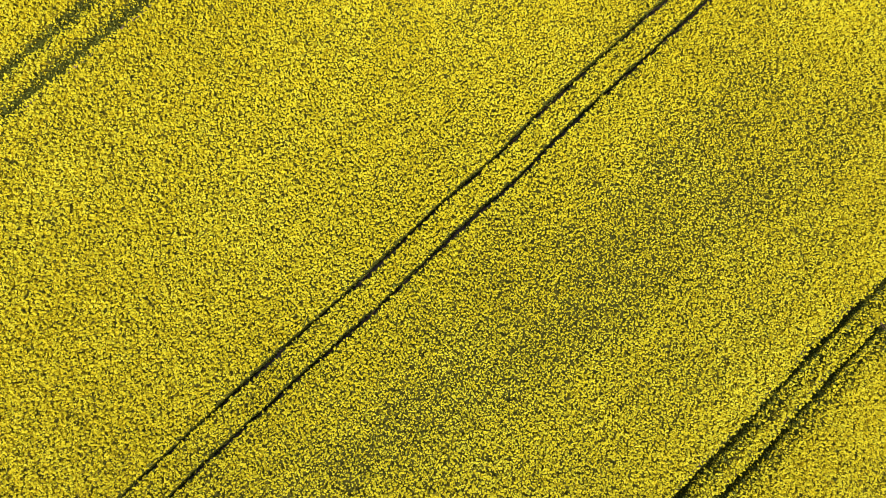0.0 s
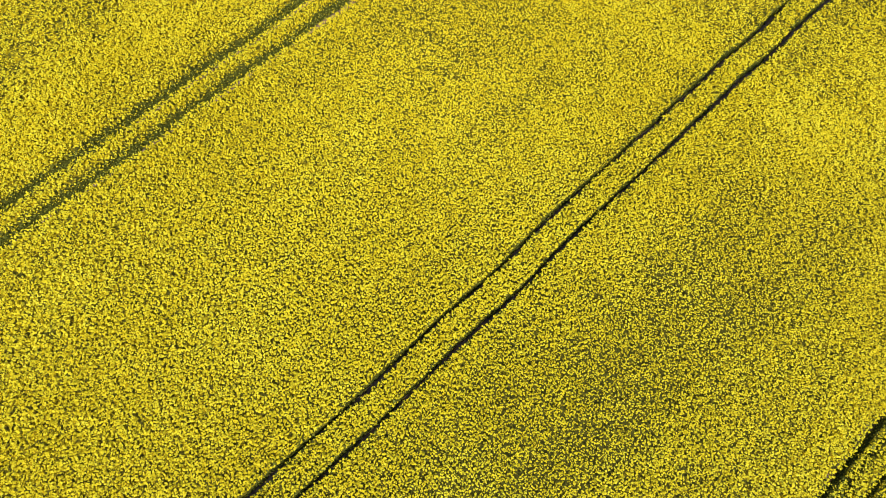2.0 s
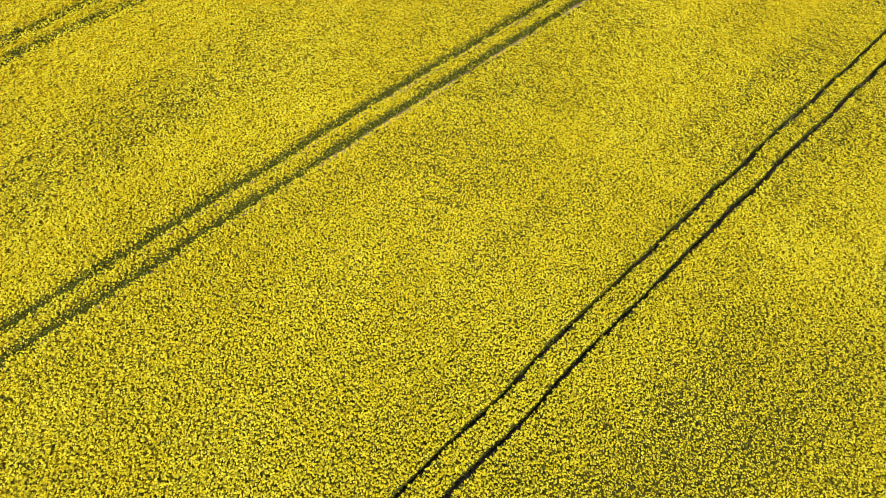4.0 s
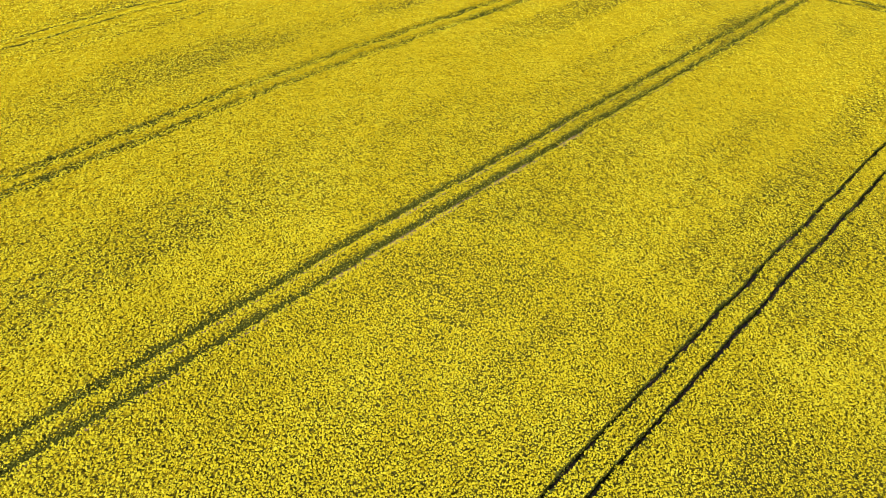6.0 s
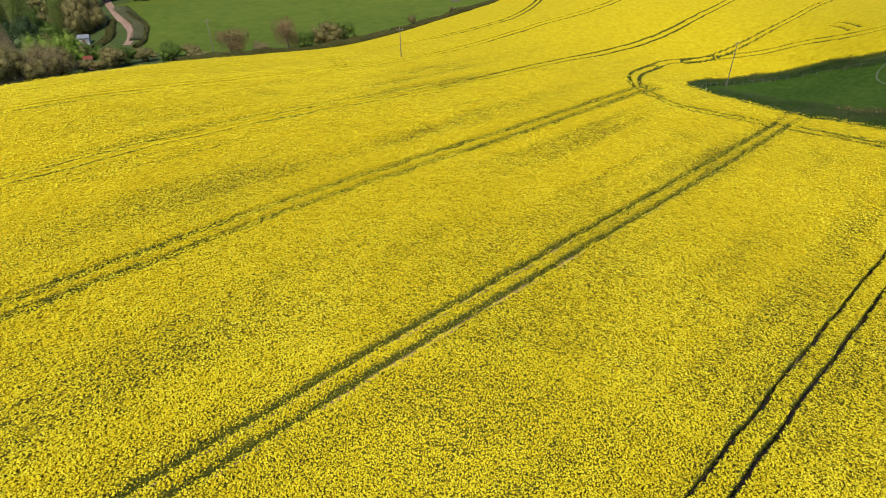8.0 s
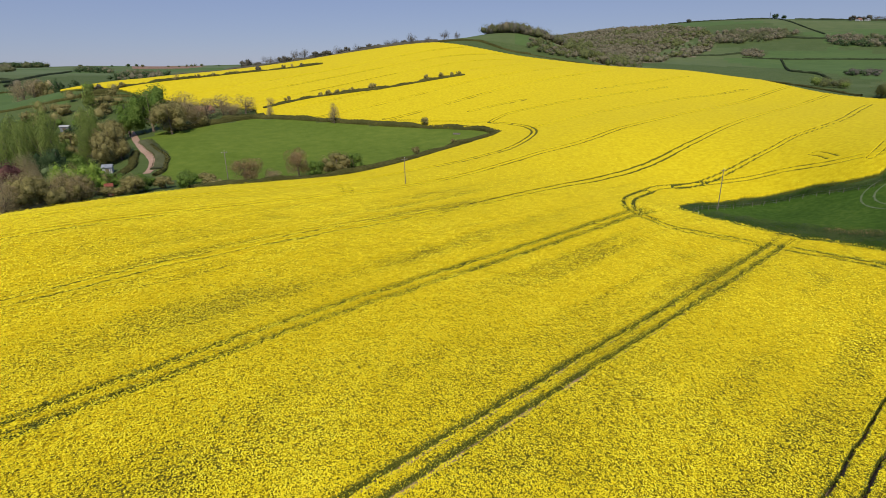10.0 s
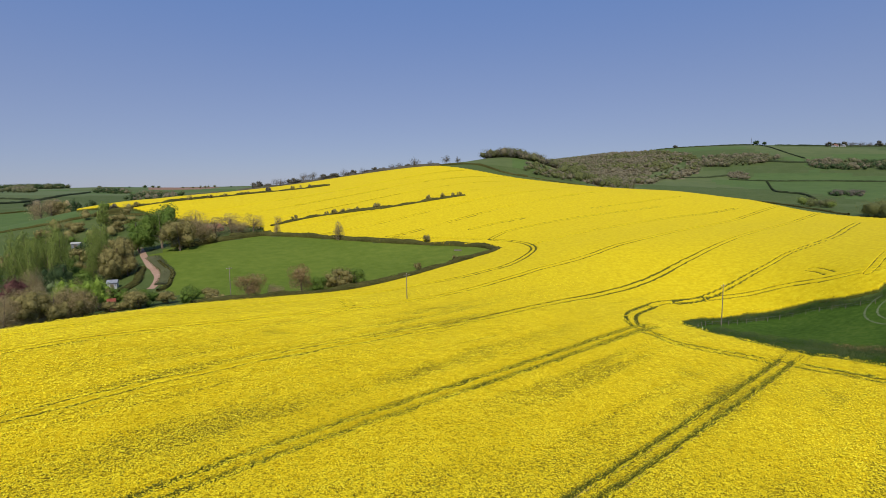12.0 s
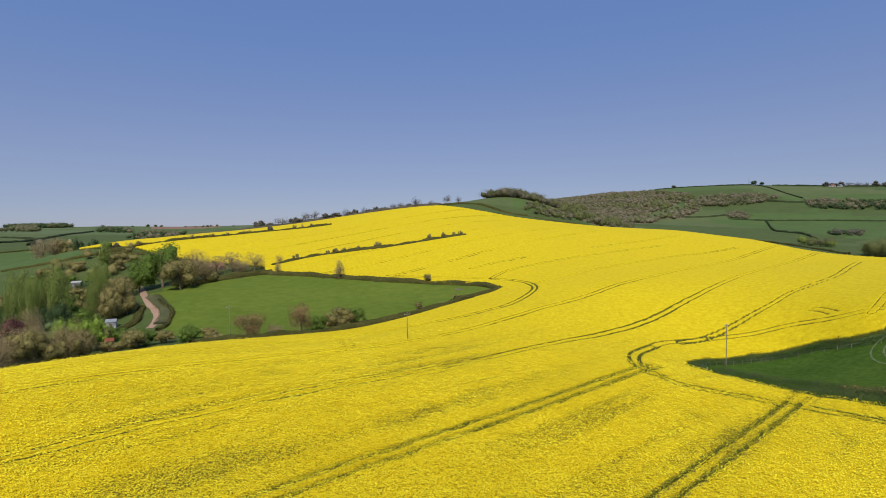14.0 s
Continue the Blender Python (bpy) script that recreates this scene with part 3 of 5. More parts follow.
def petals(x, y, z, size, tilt, drop):
    """Flower heads seen from the air: small ragged tents, two triangles each; drop: how far their flanks hang, in sizes."""
    m = len(x)
    a = rng.random(m) * 6.283
    long, wide = size * (0.75 + 0.7 * rng.random(m)), size * (0.7 + 0.5 * rng.random(m))
    tx, ty = rng.normal(size=m) * tilt, rng.normal(size=m) * tilt
    out = []
    for k, (r, fall) in enumerate(((long, 0.25), (wide, drop), (long, 0.25), (wide, drop))):
        t = a + k * 1.5708 + (rng.random(m) - 0.5) * 0.6
        px, py = r * np.cos(t), r * np.sin(t)
        out.append(np.stack([x + px, y + py, z + px * tx + py * ty - fall * size * (0.4 + 1.2 * rng.random(m))], -1))
    v = np.stack(out, 1).reshape(-1, 3)
    b = (np.arange(m) * 4)[:, None]
    return v, np.concatenate([b + np.array([[0, 1, 2]]), b + np.array([[0, 2, 3]])], 0)


def joined(pieces):
    v, f, n = [], [], 0
    for a, b in pieces:
        v.append(a), f.append(b + n)
        n += len(a)
    return np.concatenate(v), np.concatenate(f)


def sprays(c, size, slim=0.8, gen=rng, out=None, loose=0.9):
    """Leaf sprays: small folded leaves, two triangles each, turned by chance. out: which way each mostly looks."""
    m = len(c)
    face = gen.normal(size=(m, 3))
    face /= np.linalg.norm(face, axis=1, keepdims=True)
    if out is not None:
        face = out / (np.linalg.norm(out, axis=1, keepdims=True) + 1e-9) + loose * face
        face /= np.linalg.norm(face, axis=1, keepdims=True) + 1e-9
    a = np.cross(face, gen.normal(size=(m, 3)))
    a /= np.linalg.norm(a, axis=1, keepdims=True) + 1e-9
    b = np.cross(face, a)
    s = (np.asarray(size) * (0.6 + 0.8 * gen.random(m)))[:, None]
    v = np.stack([c - a * s, c - b * s * slim + face * 0.25 * s, c + a * s, c + b * s * slim + face * 0.25 * s], 1).reshape(-1, 3)
    k = (np.arange(m) * 4)[:, None]
    return v, np.concatenate([k + np.array([[0, 1, 2]]), k + np.array([[0, 2, 3]])], 0)


def scatter(spacing, lo, hi, limit_x):
    """Jittered points of the field between two distances from the hover point."""
    gx, gy = np.meshgrid(np.arange(-limit_x, limit_x, spacing), np.arange(-17, hi, spacing))
    x, y = gx.ravel(), gy.ravel()
    x = x + (rng.random(x.size) - 0.5) * spacing * 1.1
    y = y + (rng.random(y.size) - 0.5) * spacing * 1.1
    r = np.hypot(x, y)
    fade = rng.random(x.size) * 0.12 + 0.94
    keep = (r * fade >= lo) & (r * fade < hi) & (np.abs(x) < 0.86 * np.maximum(y, 0) + 32)
    x, y = x[keep], y[keep]
    keep = inside(x, y, FIELD_EDGE)
    return x[keep], y[keep]


def build_heads(parent):
    for spacing, lo, hi, size, each, tilt, drop, spread in ((0.138, 0, 36, 0.063, 2, 0.35, 0.9, 0.09), (0.148, 34, 72, 0.066, 2, 0.22, 0.5, 0.05), (0.195, 72, 116, 0.097, 1, 0.22, 0.6, 0.07), (0.32, 116, 170, 0.125, 1, 0.15, 0.5, 0.06)):
        x, y = scatter(spacing, lo, hi, min(hi, 175))
        d, g, t = wheel_dist(x, y), gap_half(x, y), thin(x, y)
        closing = np.clip((np.hypot(x, y) - 100) / 70, 0, 1)          # far heads merge into the canopy
        low, clump = lodged(x, y), blotch(x, y, 0.5, 19) * (lo > 30) + 0.5 * (lo <= 30)      # plants bunch together
        keep = (rng.random(len(x)) > closing) & (rng.random(len(x)) > 0.52 * (clump < 0.33)) & (d > g + 0.03 + edge_bare(x, y) * 1.6 * rng.random(len(x))) & (rng.random(len(x)) > 0.05 + 0.13 * np.minimum(t, 2) + 0.38 * rows(x, y) + 0.5 * low)
        x, y, t, low, clump = x[keep], y[keep], t[keep], low[keep], clump[keep]
        z = land(x, y) + 0.06 + CROP_H - 0.12 + 0.22 * (clump - 0.5) + 0.25 * (blotch(x, y, 4.0, 2) - 0.5) - 0.08 * t - 0.22 * rows(x, y) - 0.45 * low + rng.normal(size=len(x)) * spread
        if each > 1:                                                  # racemes of one plant stand in a clump
            x, y, z, t = (np.repeat(q, each) for q in (x, y, z, t))
            x, y = x + rng.normal(size=len(x)) * size * 0.62, y + rng.normal(size=len(x)) * size * 0.62
            z = z + rng.normal(size=len(x)) * 0.04
        s = size * (0.65 + 0.7 * rng.random(len(x))) * (1 - 0.15 * t)
        v, f = petals(x, y, z, s, tilt, drop)
        part("flower_heads", mesh_of("flower_heads", v, f, [M_FLOWER]), parent, "bright yellow rapeseed flower heads")
    # leaves on the flanks of the wheelings and on plants that lean into them
    for spacing, lo, hi, big in ((0.12, 0, 62, 0.07), (0.17, 62, 110, 0.075)):
        x, y = scatter(spacing, lo, hi, hi)
        d, g, low = wheel_dist(x, y), gap_half(x, y), lodged(x, y)
        bare = np.abs(x * ACROSS[0] + y * ACROSS[1] - 4.7) < 3           # this pair is worn to the soil
        inner = np.where(bare, 0.03 + 0.10 * (blotch(x, y, 0.9, 17) > 0.62), 0.10 + 0.08 * blotch(x, y, 1.7, 18))
        keep = (np.abs(x * ACROSS[0] + y * ACROSS[1]) < 60) & (d > g - inner * outer(x, y)) & ((d < g + 0.22) | (rng.random(len(x)) < 0.9 * low))
        x, y, d, g, low = x[keep], y[keep], d[keep], g[keep], low[keep]
        wall = flank(x, y, d, g)
        z = land(x, y) + 0.08 + wall * (SHEET_H - 0.5 * low) + 0.35 * rng.random(len(x))
        bloom = rng.random(len(x)) < 0.12 + 0.3 * wall + 0.2 * np.clip((np.hypot(x, y) - 45) / 40, 0, 1)               # side shoots flower too
        v, f = petals(x[bloom], y[bloom], z[bloom] + 0.06, big * 0.6 * (0.7 + 0.6 * rng.random(bloom.sum())), 0.4, 0.8)
        part("side_blooms", mesh_of("side_blooms", v, f, [M_FLOWER]), parent, "scattered yellow blooms beside the wheel gaps")
        x, y, z = x[~bloom], y[~bloom], z[~bloom]
        v, f = tufts(x, y, z, big * (0.45 + 0.9 * rng.random(len(x))), 4, 0.3, 0.7)
        part("side_leaves", mesh_of("side_leaves", v, f, [M_LEAF]), parent, "dark green rapeseed leaves beside the wheel gaps")


def build_flanks(parent):
    """Leaves and side shoots all over the outer flanks of the near wheelings."""
    leaf, bloom = [], []
    for off, lo, hi, more in TRAMLINES:
        if abs(off) > 60 or lo > 0:
            continue
        for wheel in (-GAUGE, GAUGE):
            n, side = (4000 if abs(off - 4.7) < 1 else 11000), (1 if off > 0 else -1)
            v = -45 + (min(hi, 108) + 45) * rng.random(n)
            u = off + wheel - wander(np.zeros(n), v)
            x, y = u * ACROSS[0] + v * ALONG[0], u * ACROSS[1] + v * ALONG[1]
            q = -0.06 + 0.24 * rng.random(n)
            out = side * (gap_half(x, y) + more + q)
            x, y = x + out * ACROSS[0], y + out * ACROSS[1]
            ok = (np.abs(x) < 0.86 * np.maximum(y, 0) + 32) & (y > -17) & inside(x, y, FIELD_EDGE)
            x, y, q = x[ok], y[ok], q[ok]
            p = np.stack([x, y, land(x, y) + 0.1 + SHEET_H * np.clip(q / 0.16 + 0.25, 0, 1) * (0.75 + 0.45 * rng.random(len(x)))], 1)
            yellow = rng.random(len(x)) < 0.05 + 0.3 * np.clip(q / 0.16, 0, 1)
            face = np.tile((-side * ACROSS[0], -side * ACROSS[1], 0.8), (len(x), 1))
            leaf.append(sprays(p[~yellow], 0.075, 0.6, out=face[~yellow], loose=0.9))
            bloom.append(petals(*p[yellow].T, 0.05 * (0.7 + 0.6 * rng.random(yellow.sum())), 0.5, 0.9))
    for name, bits, mat, label in (("flank_leaves", leaf, M_LEAF, "green leaves on the flanks of the wheel gaps"), ("flank_blooms", bloom, M_FLOWER, "side shoots in flower on the flanks of the wheel gaps")):
        v, f = joined(bits)
        part(name, mesh_of(name, v, f, [mat]), parent, label)


crop = tagged(new("rapeseed_crop"), "field of bright yellow flowering rapeseed with paired wheel gaps", "crop", kind="stuff")
build_sheet(crop)
build_heads(crop)
build_flanks(crop)


# ---- trees, hedges and woods ----
def tube(path, radii, sides=6):
    """A tapered tube along a path, as triangles."""
    path = np.array(path, float)
    v, f = [], []
    for i, (p, r) in enumerate(zip(path, radii)):
        d = path[min(i + 1, len(path) - 1)] - path[max(i - 1, 0)]
        d = d / (np.linalg.norm(d) + 1e-9)
        a = np.cross(d, (0.31, 0.95, 0.05))
        a /= np.linalg.norm(a) + 1e-9
        b = np.cross(d, a)
        for k in range(sides):
            t = 6.2832 * k / sides
            v.append(p + r * (math.cos(t) * a + math.sin(t) * b))
    for i in range(len(path) - 1):
        for k in range(sides):
            a, b = i * sides + k, i * sides + (k + 1) % sides
            f += [(a, b, b + sides), (a, b + sides, a + sides)]
    return np.array(v), np.array(f)


_ball = bmesh.new()
bmesh.ops.create_icosphere(_ball, subdivisions=1, radius=1.0)
_ball.verts.ensure_lookup_table()
BALL_V = np.array([tuple(q.co) for q in _ball.verts])
BALL_F = np.array([[q.index for q in face.verts] for face in _ball.faces])
_ball.free()


def hearts(c, rad, gen=rng, rough=0.22):
    """Lumpy dense hearts of foliage round centres c with half-widths rad (n x 3)."""
    m, k = len(c), len(BALL_V)
    v = BALL_V[None] * (1 + rough * np.clip(gen.normal(size=(m, k)), -1.5, 1.5))[..., None] * rad[:, None] + c[:, None]
    return v.reshape(-1, 3), (BALL_F[None] + (np.arange(m) * k)[:, None, None]).reshape(-1, 3)


TREE_KINDS = {  # leaf material, crown bottom, lobes, leaves, leaf size, slimness, limbs, label
    "oak": (M_OLIVE, 0.04, 17, 1100, 0.042, 0.7, 7, "broad oak tree coming into olive leaf", "tree"),
    "leafy": (M_GREEN, 0.05, 16, 1100, 0.042, 0.8, 6, "round tree in fresh green spring leaf", "tree"),
    "lime": (M_LIME, 0.05, 16, 1100, 0.042, 0.8, 6, "leafy tree in bright fresh lime green", "tree"),
    "bare": (M_TWIG, 0.06, 18, 1300, 0.038, 0.22, 10, "grey-brown tree with budding bare twigs", "tree"),
    "russet": (M_RUSSET, 0.14, 16, 1300, 0.038, 0.3, 9, "russet budding tree standing in a hedge", "tree"),
    "poplar": (M_PALE, 0.06, 20, 1400, 0.046, 0.6, 8, "tall slender poplar with pale new leaves", "tree"),
    "yew": (M_DARK, 0.03, 15, 1000, 0.044, 0.7, 6, "dense dark evergreen tree", "tree"),
    "copper": (M_COPPER, 0.12, 12, 800, 0.036, 0.8, 6, "dark maroon copper-leaved tree", "tree"),
    "blossom": (M_BLOSSOM, 0.12, 12, 800, 0.036, 0.8, 6, "small tree in pale blossom", "tree"),
    "ash": (M_ASH, 0.05, 16, 1100, 0.046, 0.55, 7, "grey-brown tree just coming into leaf on a ridge", "tree"),
    "alder": (M_ASH, 0.08, 16, 1200, 0.036, 0.22, 10, "thin grey leafless tree on a ridge", "tree"),
    "thorn": (M_OLIVE, 0.2, 12, 700, 0.05, 0.5, 6, "small round brown hawthorn standing in a hedge", "tree"),
}
_templates = {}


def tree_template(kind, variant):
    leaf, low, lobes, count, size, slim, limbs, label, cat = TREE_KINDS[kind]
    gen = np.random.default_rng(sum(map(ord, kind)) * 31 + variant)
    if variant < 3 and kind != "thorn":      # trees near the field carry finer leaf
        count, size = int(count * 3.4), size * (0.56 if slim < 0.5 else 0.40)
    elif variant >= 3:
        count = int(count * 0.6)
    top = tagged(new(kind + "_tree"), label, cat, kind + " trees")
    lean = gen.normal(size=2) * 0.02
    stem = [(lean[0] * t * 3, lean[1] * t * 3, t) for t in (-0.03, 0.1, 0.25, 0.45, 0.7, 0.9)]
    bits = [tube(stem, (0.032, 0.026, 0.022, 0.016, 0.009, 0.003), 7)]
    mid, rz = (1 + low) / 2, (1 - low) / 2
    cs = []
    for k in range(lobes):
        d = gen.normal(size=3)
        d /= np.linalg.norm(d)
        q = 0.45 + 0.35 * gen.random()
        cs.append((d[0] * q * 0.5, d[1] * q * 0.5, mid + d[2] * q * rz))
    cs = np.array(cs)
    for k in range(limbs):
        c = cs[k % lobes]
        z0 = low + 0.1 + 0.3 * gen.random()
        base = np.array((lean[0] * z0 * 3, lean[1] * z0 * 3, z0))
        end = c * np.array((1.1, 1.1, 1.0)) + np.array((0, 0, 0.06))
        half = (base + end) / 2 + np.array((0, 0, -0.03)) + gen.normal(size=3) * 0.02
        bits.append(tube([base, half, end], (0.012, 0.007, 0.002), 5))
        for _ in range(3):
            tip = end + gen.normal(size=3) * np.array((0.13, 0.13, 0.09))
            bits.append(tube([half, (half + tip) / 2 + gen.normal(size=3) * 0.01, tip], (0.006, 0.004, 0.001), 4))
    v, f = joined(bits)
    part("trunk", mesh_of("trunk", v, f, [M_BARK], smooth=True), top, "brown branching trunk")
    w = 0.35 + 0.65 * gen.random(lobes)
    which = gen.choice(lobes, count, p=w / w.sum())
    d = gen.normal(size=(count, 3))
    d /= np.linalg.norm(d, axis=1, keepdims=True)
    rad = (0.55 + 0.5 * gen.random(count) ** 0.7)[:, None] * (0.13 + 0.09 * w[which])[:, None]
    c = cs[which] + d * rad * np.array((1.0, 1.0, 1.25 * rz / 0.45))
    out = d * 0.7 + (c - np.array((0, 0, mid))) / 0.5 * 0.6
    ok = c[:, 2] > low * 0.6
    v, f = sprays(c[ok], size, slim, gen, out[ok], 0.6)
    if kind not in ("bare", "russet", "poplar", "alder"):
        heart = (0.13 + 0.09 * w)[:, None] * np.array((0.6, 0.6, 0.7 * rz / 0.45))
        v, f = joined([(v, f), hearts(cs, heart, gen)])
    part("crown", mesh_of("crown", v, f, [leaf], smooth=True), top)
    return top


def plant(kind, x, y, h, w, lift=0.0):
    """A tree of that kind, height and crown width, on the ground."""
    variant = int(rng.integers(0, 3)) + (3 if math.hypot(x, y) > 272 else 0)
    key = (kind, variant)
    fresh = key not in _templates
    if fresh:
        _templates[key] = [tree_template(kind, variant), None]
    m = Matrix.Translation((x, y, land_at(x, y) - 0.1 + lift)) @ Matrix.Rotation(float(rng.random()) * 6.28, 4, 'Z')
    s = (max(w, 1.2), max(w, 1.2), max(h, 1.8))
    ob, s0 = _templates[key]
    if fresh:
        ob.matrix_basis = m @ Matrix.Diagonal((*s, 1))
        _templates[key][1] = s
    else:
        copy_thing(ob, m @ Matrix.Diagonal((s[0] / s0[0], s[1] / s0[1], s[2] / s0[2], 1)))


for rows_of_trees in (
    # beside the lane
    [("leafy", -127, 230, 19.5, 19), ("oak", -115, 224, 14.2, 13), ("oak", -112, 216, 12.8, 16), ("leafy", -135, 226, 14.8, 16), ("bare", -112, 228, 15.0, 14), ("bare", -119, 240, 9.5, 12),
     ("bare", -112, 250, 9.5, 14), ("bare", -107, 256, 9.8, 13), ("bare", -97, 257, 8.6, 12), ("bare", -102, 252, 7.0, 12), ("oak", -135, 215, 10, 12), ("oak", -108, 232, 7, 9)],
    [("oak", -117.5, 183, 13.0, 12), ("oak", -115, 176, 11.5, 10), ("oak", -112, 180, 7.5, 8), ("oak", -122, 190, 10, 11)],
    # garden and valley floor
    [("poplar", -129, 172, 20.5, 7.0), ("poplar", -138, 178, 18.7, 5.8), ("poplar", -142, 188, 21, 6.1), ("poplar", -148, 176, 20, 6.5), ("poplar", -139, 171, 17, 6.1), ("poplar", -122, 177, 13, 5.4),
     ("poplar", -182, 276, 14.9, 6.8), ("poplar", -133, 200, 11.5, 6.1), ("poplar", -126, 186, 17, 5.8), ("poplar", -152, 190, 17, 5.8), ("poplar", -144, 163, 17, 5.8),
     ("poplar", -200, 245, 13, 6.5), ("poplar", -190, 240, 12, 6.5), ("poplar", -184, 248, 10, 6), ("poplar", -160, 240, 14, 6), ("poplar", -172, 251, 10, 6), ("yew", -166, 236, 8, 8), ("oak", -203, 262, 8, 9), ("oak", -193, 227, 9, 9), ("leafy", -180, 236, 8, 9), ("leafy", -160, 212, 8, 9)],
    [("lime", -99, 132, 9.6, 8.6), ("lime", -96, 140, 9.0, 7.5), ("blossom", -113, 148, 8.5, 9), ("lime", -94, 134, 7.6, 6.0), ("copper", -110, 130, 11.8, 9.2), ("yew", -118, 158, 12, 9),
     ("bare", -122, 150, 12, 8), ("leafy", -118, 165, 6.5, 8), ("lime", -104, 152, 6, 8), ("leafy", -110, 159, 6, 8), ("oak", -101, 147, 6, 8), ("leafy", -98, 152, 4.5, 7), ("oak", -116, 160, 7, 7), ("leafy", -127, 178, 6, 8), ("oak", -132, 188, 6, 9), ("leafy", -121, 171, 5, 7), ("yew", -126, 163, 11, 8), ("blossom", -137, 152, 14, 7)],
    [("oak", -159, 223, 7, 8), ("yew", -167, 243, 7, 7), ("leafy", -152, 206, 6, 7), ("oak", -174, 224, 7, 9), ("blossom", -190, 228, 7, 7), ("oak", -172, 210, 7, 8), ("leafy", -207, 263, 5, 8),
     ("oak", -178, 262, 5, 5), ("oak", -175, 277, 6, 8), ("oak", -197, 278, 5, 8), ("oak", -186, 285, 6, 10)],
    # thicket under the field edge
    [("bare", -97, 111, 7.2, 9), ("oak", -95, 115, 8.2, 9), ("bare", -96, 119, 8.6, 9), ("oak", -92, 119, 7.2, 8), ("bare", -91, 122, 7.7, 9), ("oak", -89, 124, 7.2, 8), ("bare", -88.5, 124, 6.2, 7),
     ("oak", -80.5, 132.5, 5.2, 7), ("oak", -86.3, 130.0, 2.9, 5.4), ("oak", -84.6, 132.2, 2.6, 4.5), ("oak", -84.5, 137, 3.6, 6), ("leafy", -87.5, 140, 3.2, 5), ("leafy", -81, 138, 5, 7), ("oak", -78, 142, 3.6, 6.7), ("leafy", -74, 147, 4.4, 6), ("oak", -71, 152, 3, 5.8), ("bare", -103, 113, 9.5, 9), ("bare", -101, 121, 9.2, 8),
     ("oak", -95, 127, 7.5, 7), ("bare", -110, 117, 10, 9)],
    # hedge along the foot of the pasture
    [("russet", -57, 145, 6.9, 10.5), ("bare", -51, 149, 3.8, 7.0), ("russet", -45, 155, 8.8, 8.8), ("leafy", -41, 158, 5.2, 7.1), ("oak", -36, 162, 7.7, 10.7), ("leafy", -31, 166, 6.2, 8.1), ("oak", -62, 136, 3.4, 5.4),
     ("leafy", -66, 131, 4.8, 6.0), ("thorn", -13, 184, 3.6, 3.6), ("thorn", 0, 197, 2.7, 2.5)],
    [("bare", -52, 239, 8.6, 5.6), ("thorn", -12, 230, 4.6, 4.2), ("bare", -82, 246, 6.6, 3.8)],
    # hedgerow across the hill
    [("bare", -89, 269, 5.0, 4.6), ("thorn", -82, 275, 3.6, 3.9), ("thorn", -68, 285, 3.0, 3.2), ("thorn", -64, 286, 3.8, 5.1), ("thorn", -60, 288, 3.4, 4.1), ("bare", -57, 290, 3.6, 2.8), ("thorn", -53, 291, 3.6, 3.9),
     ("oak", -43, 296, 5.0, 5.4), ("thorn", -15, 311, 4.6, 4.2), ("thorn", -7, 316, 4.4, 4.0), ("thorn", -1, 320, 3.6, 3.2), ("thorn", 3, 322, 4.0, 3.6)],
    [("ash", -197, 309, 4.2, 5), ("thorn", -186, 313, 4.0, 5.0), ("bare", -165, 334, 4.6, 4.4), ("thorn", -155, 341, 4.0, 4.4), ("thorn", -148, 348, 3.4, 3.9), ("bare", -138, 360, 3.6, 3.4), ("ash", -128, 371, 5.0, 4.6), ("thorn", -114, 381, 4.2, 3.9), ("bare", -109, 383, 4.3, 3.6), ("ash", -103, 385, 4.0, 3.6)],
    # skyline of the hill
    [("ash", -157, 430, 7.3, 10.3), ("alder", -141, 438, 8.3, 14.9), ("ash", -132, 441, 6.2, 10.3), ("alder", -124, 445, 9.9, 9.2), ("alder", -117, 447, 9.9, 9.2), ("ash", -109, 449, 5.6, 10.3), ("ash", -100, 451, 5.2, 11.5), ("alder", -92, 453, 7.8, 8.0),
     ("ash", -84, 454, 5.4, 5.8), ("alder", -77, 456, 6.5, 6.9), ("ash", -67, 456, 4.8, 8.0), ("alder", -52, 458, 6.2, 8.0), ("alder", -46, 458, 6.5, 6.9), ("alder", -33, 457, 9.1, 10.3), ("ash", -150, 434, 4.8, 9), ("ash", -128, 443, 4.8, 9), ("ash", -104, 450, 4.0, 9), ("ash", -88, 453, 4.0, 8), ("ash", -72, 456, 3.6, 8), ("ash", -60, 457, 3.6, 8), ("ash", -39, 458, 4.0, 7), ("alder", -20, 460, 5, 7), ("alder", -7, 470, 9.3, 8.8), ("alder", 3, 480, 6.8, 6.4)],
    [("yew", 804, 1478, 15, 15), ("yew", 826, 1480, 11, 13), ("ash", 640, 1602, 9, 16), ("ash", 905, 1345, 12, 18), ("ash", 925, 1352, 9, 16), ("ash", 960, 1375, 13, 22), ("alder", 985, 1380, 13, 24), ("alder", 1010, 1385, 13, 24), ("alder", 1035, 1390, 12, 22), ("ash", 1062, 1393, 15, 20), ("ash", 1090, 1400, 13, 20)],
    # clump beyond the hill
    [("yew", -302, 424, 16.5, 12), ("yew", -294, 433, 15, 11), ("yew", -310, 428, 14, 9), ("oak", -305, 419, 11, 11), ("bare", -331, 426, 18, 16), ("bare", -327, 432, 18.5, 16), ("oak", -323, 438, 17, 16), ("bare", -345, 436, 15, 14)],
):
    for row in rows_of_trees:
        plant(*row)


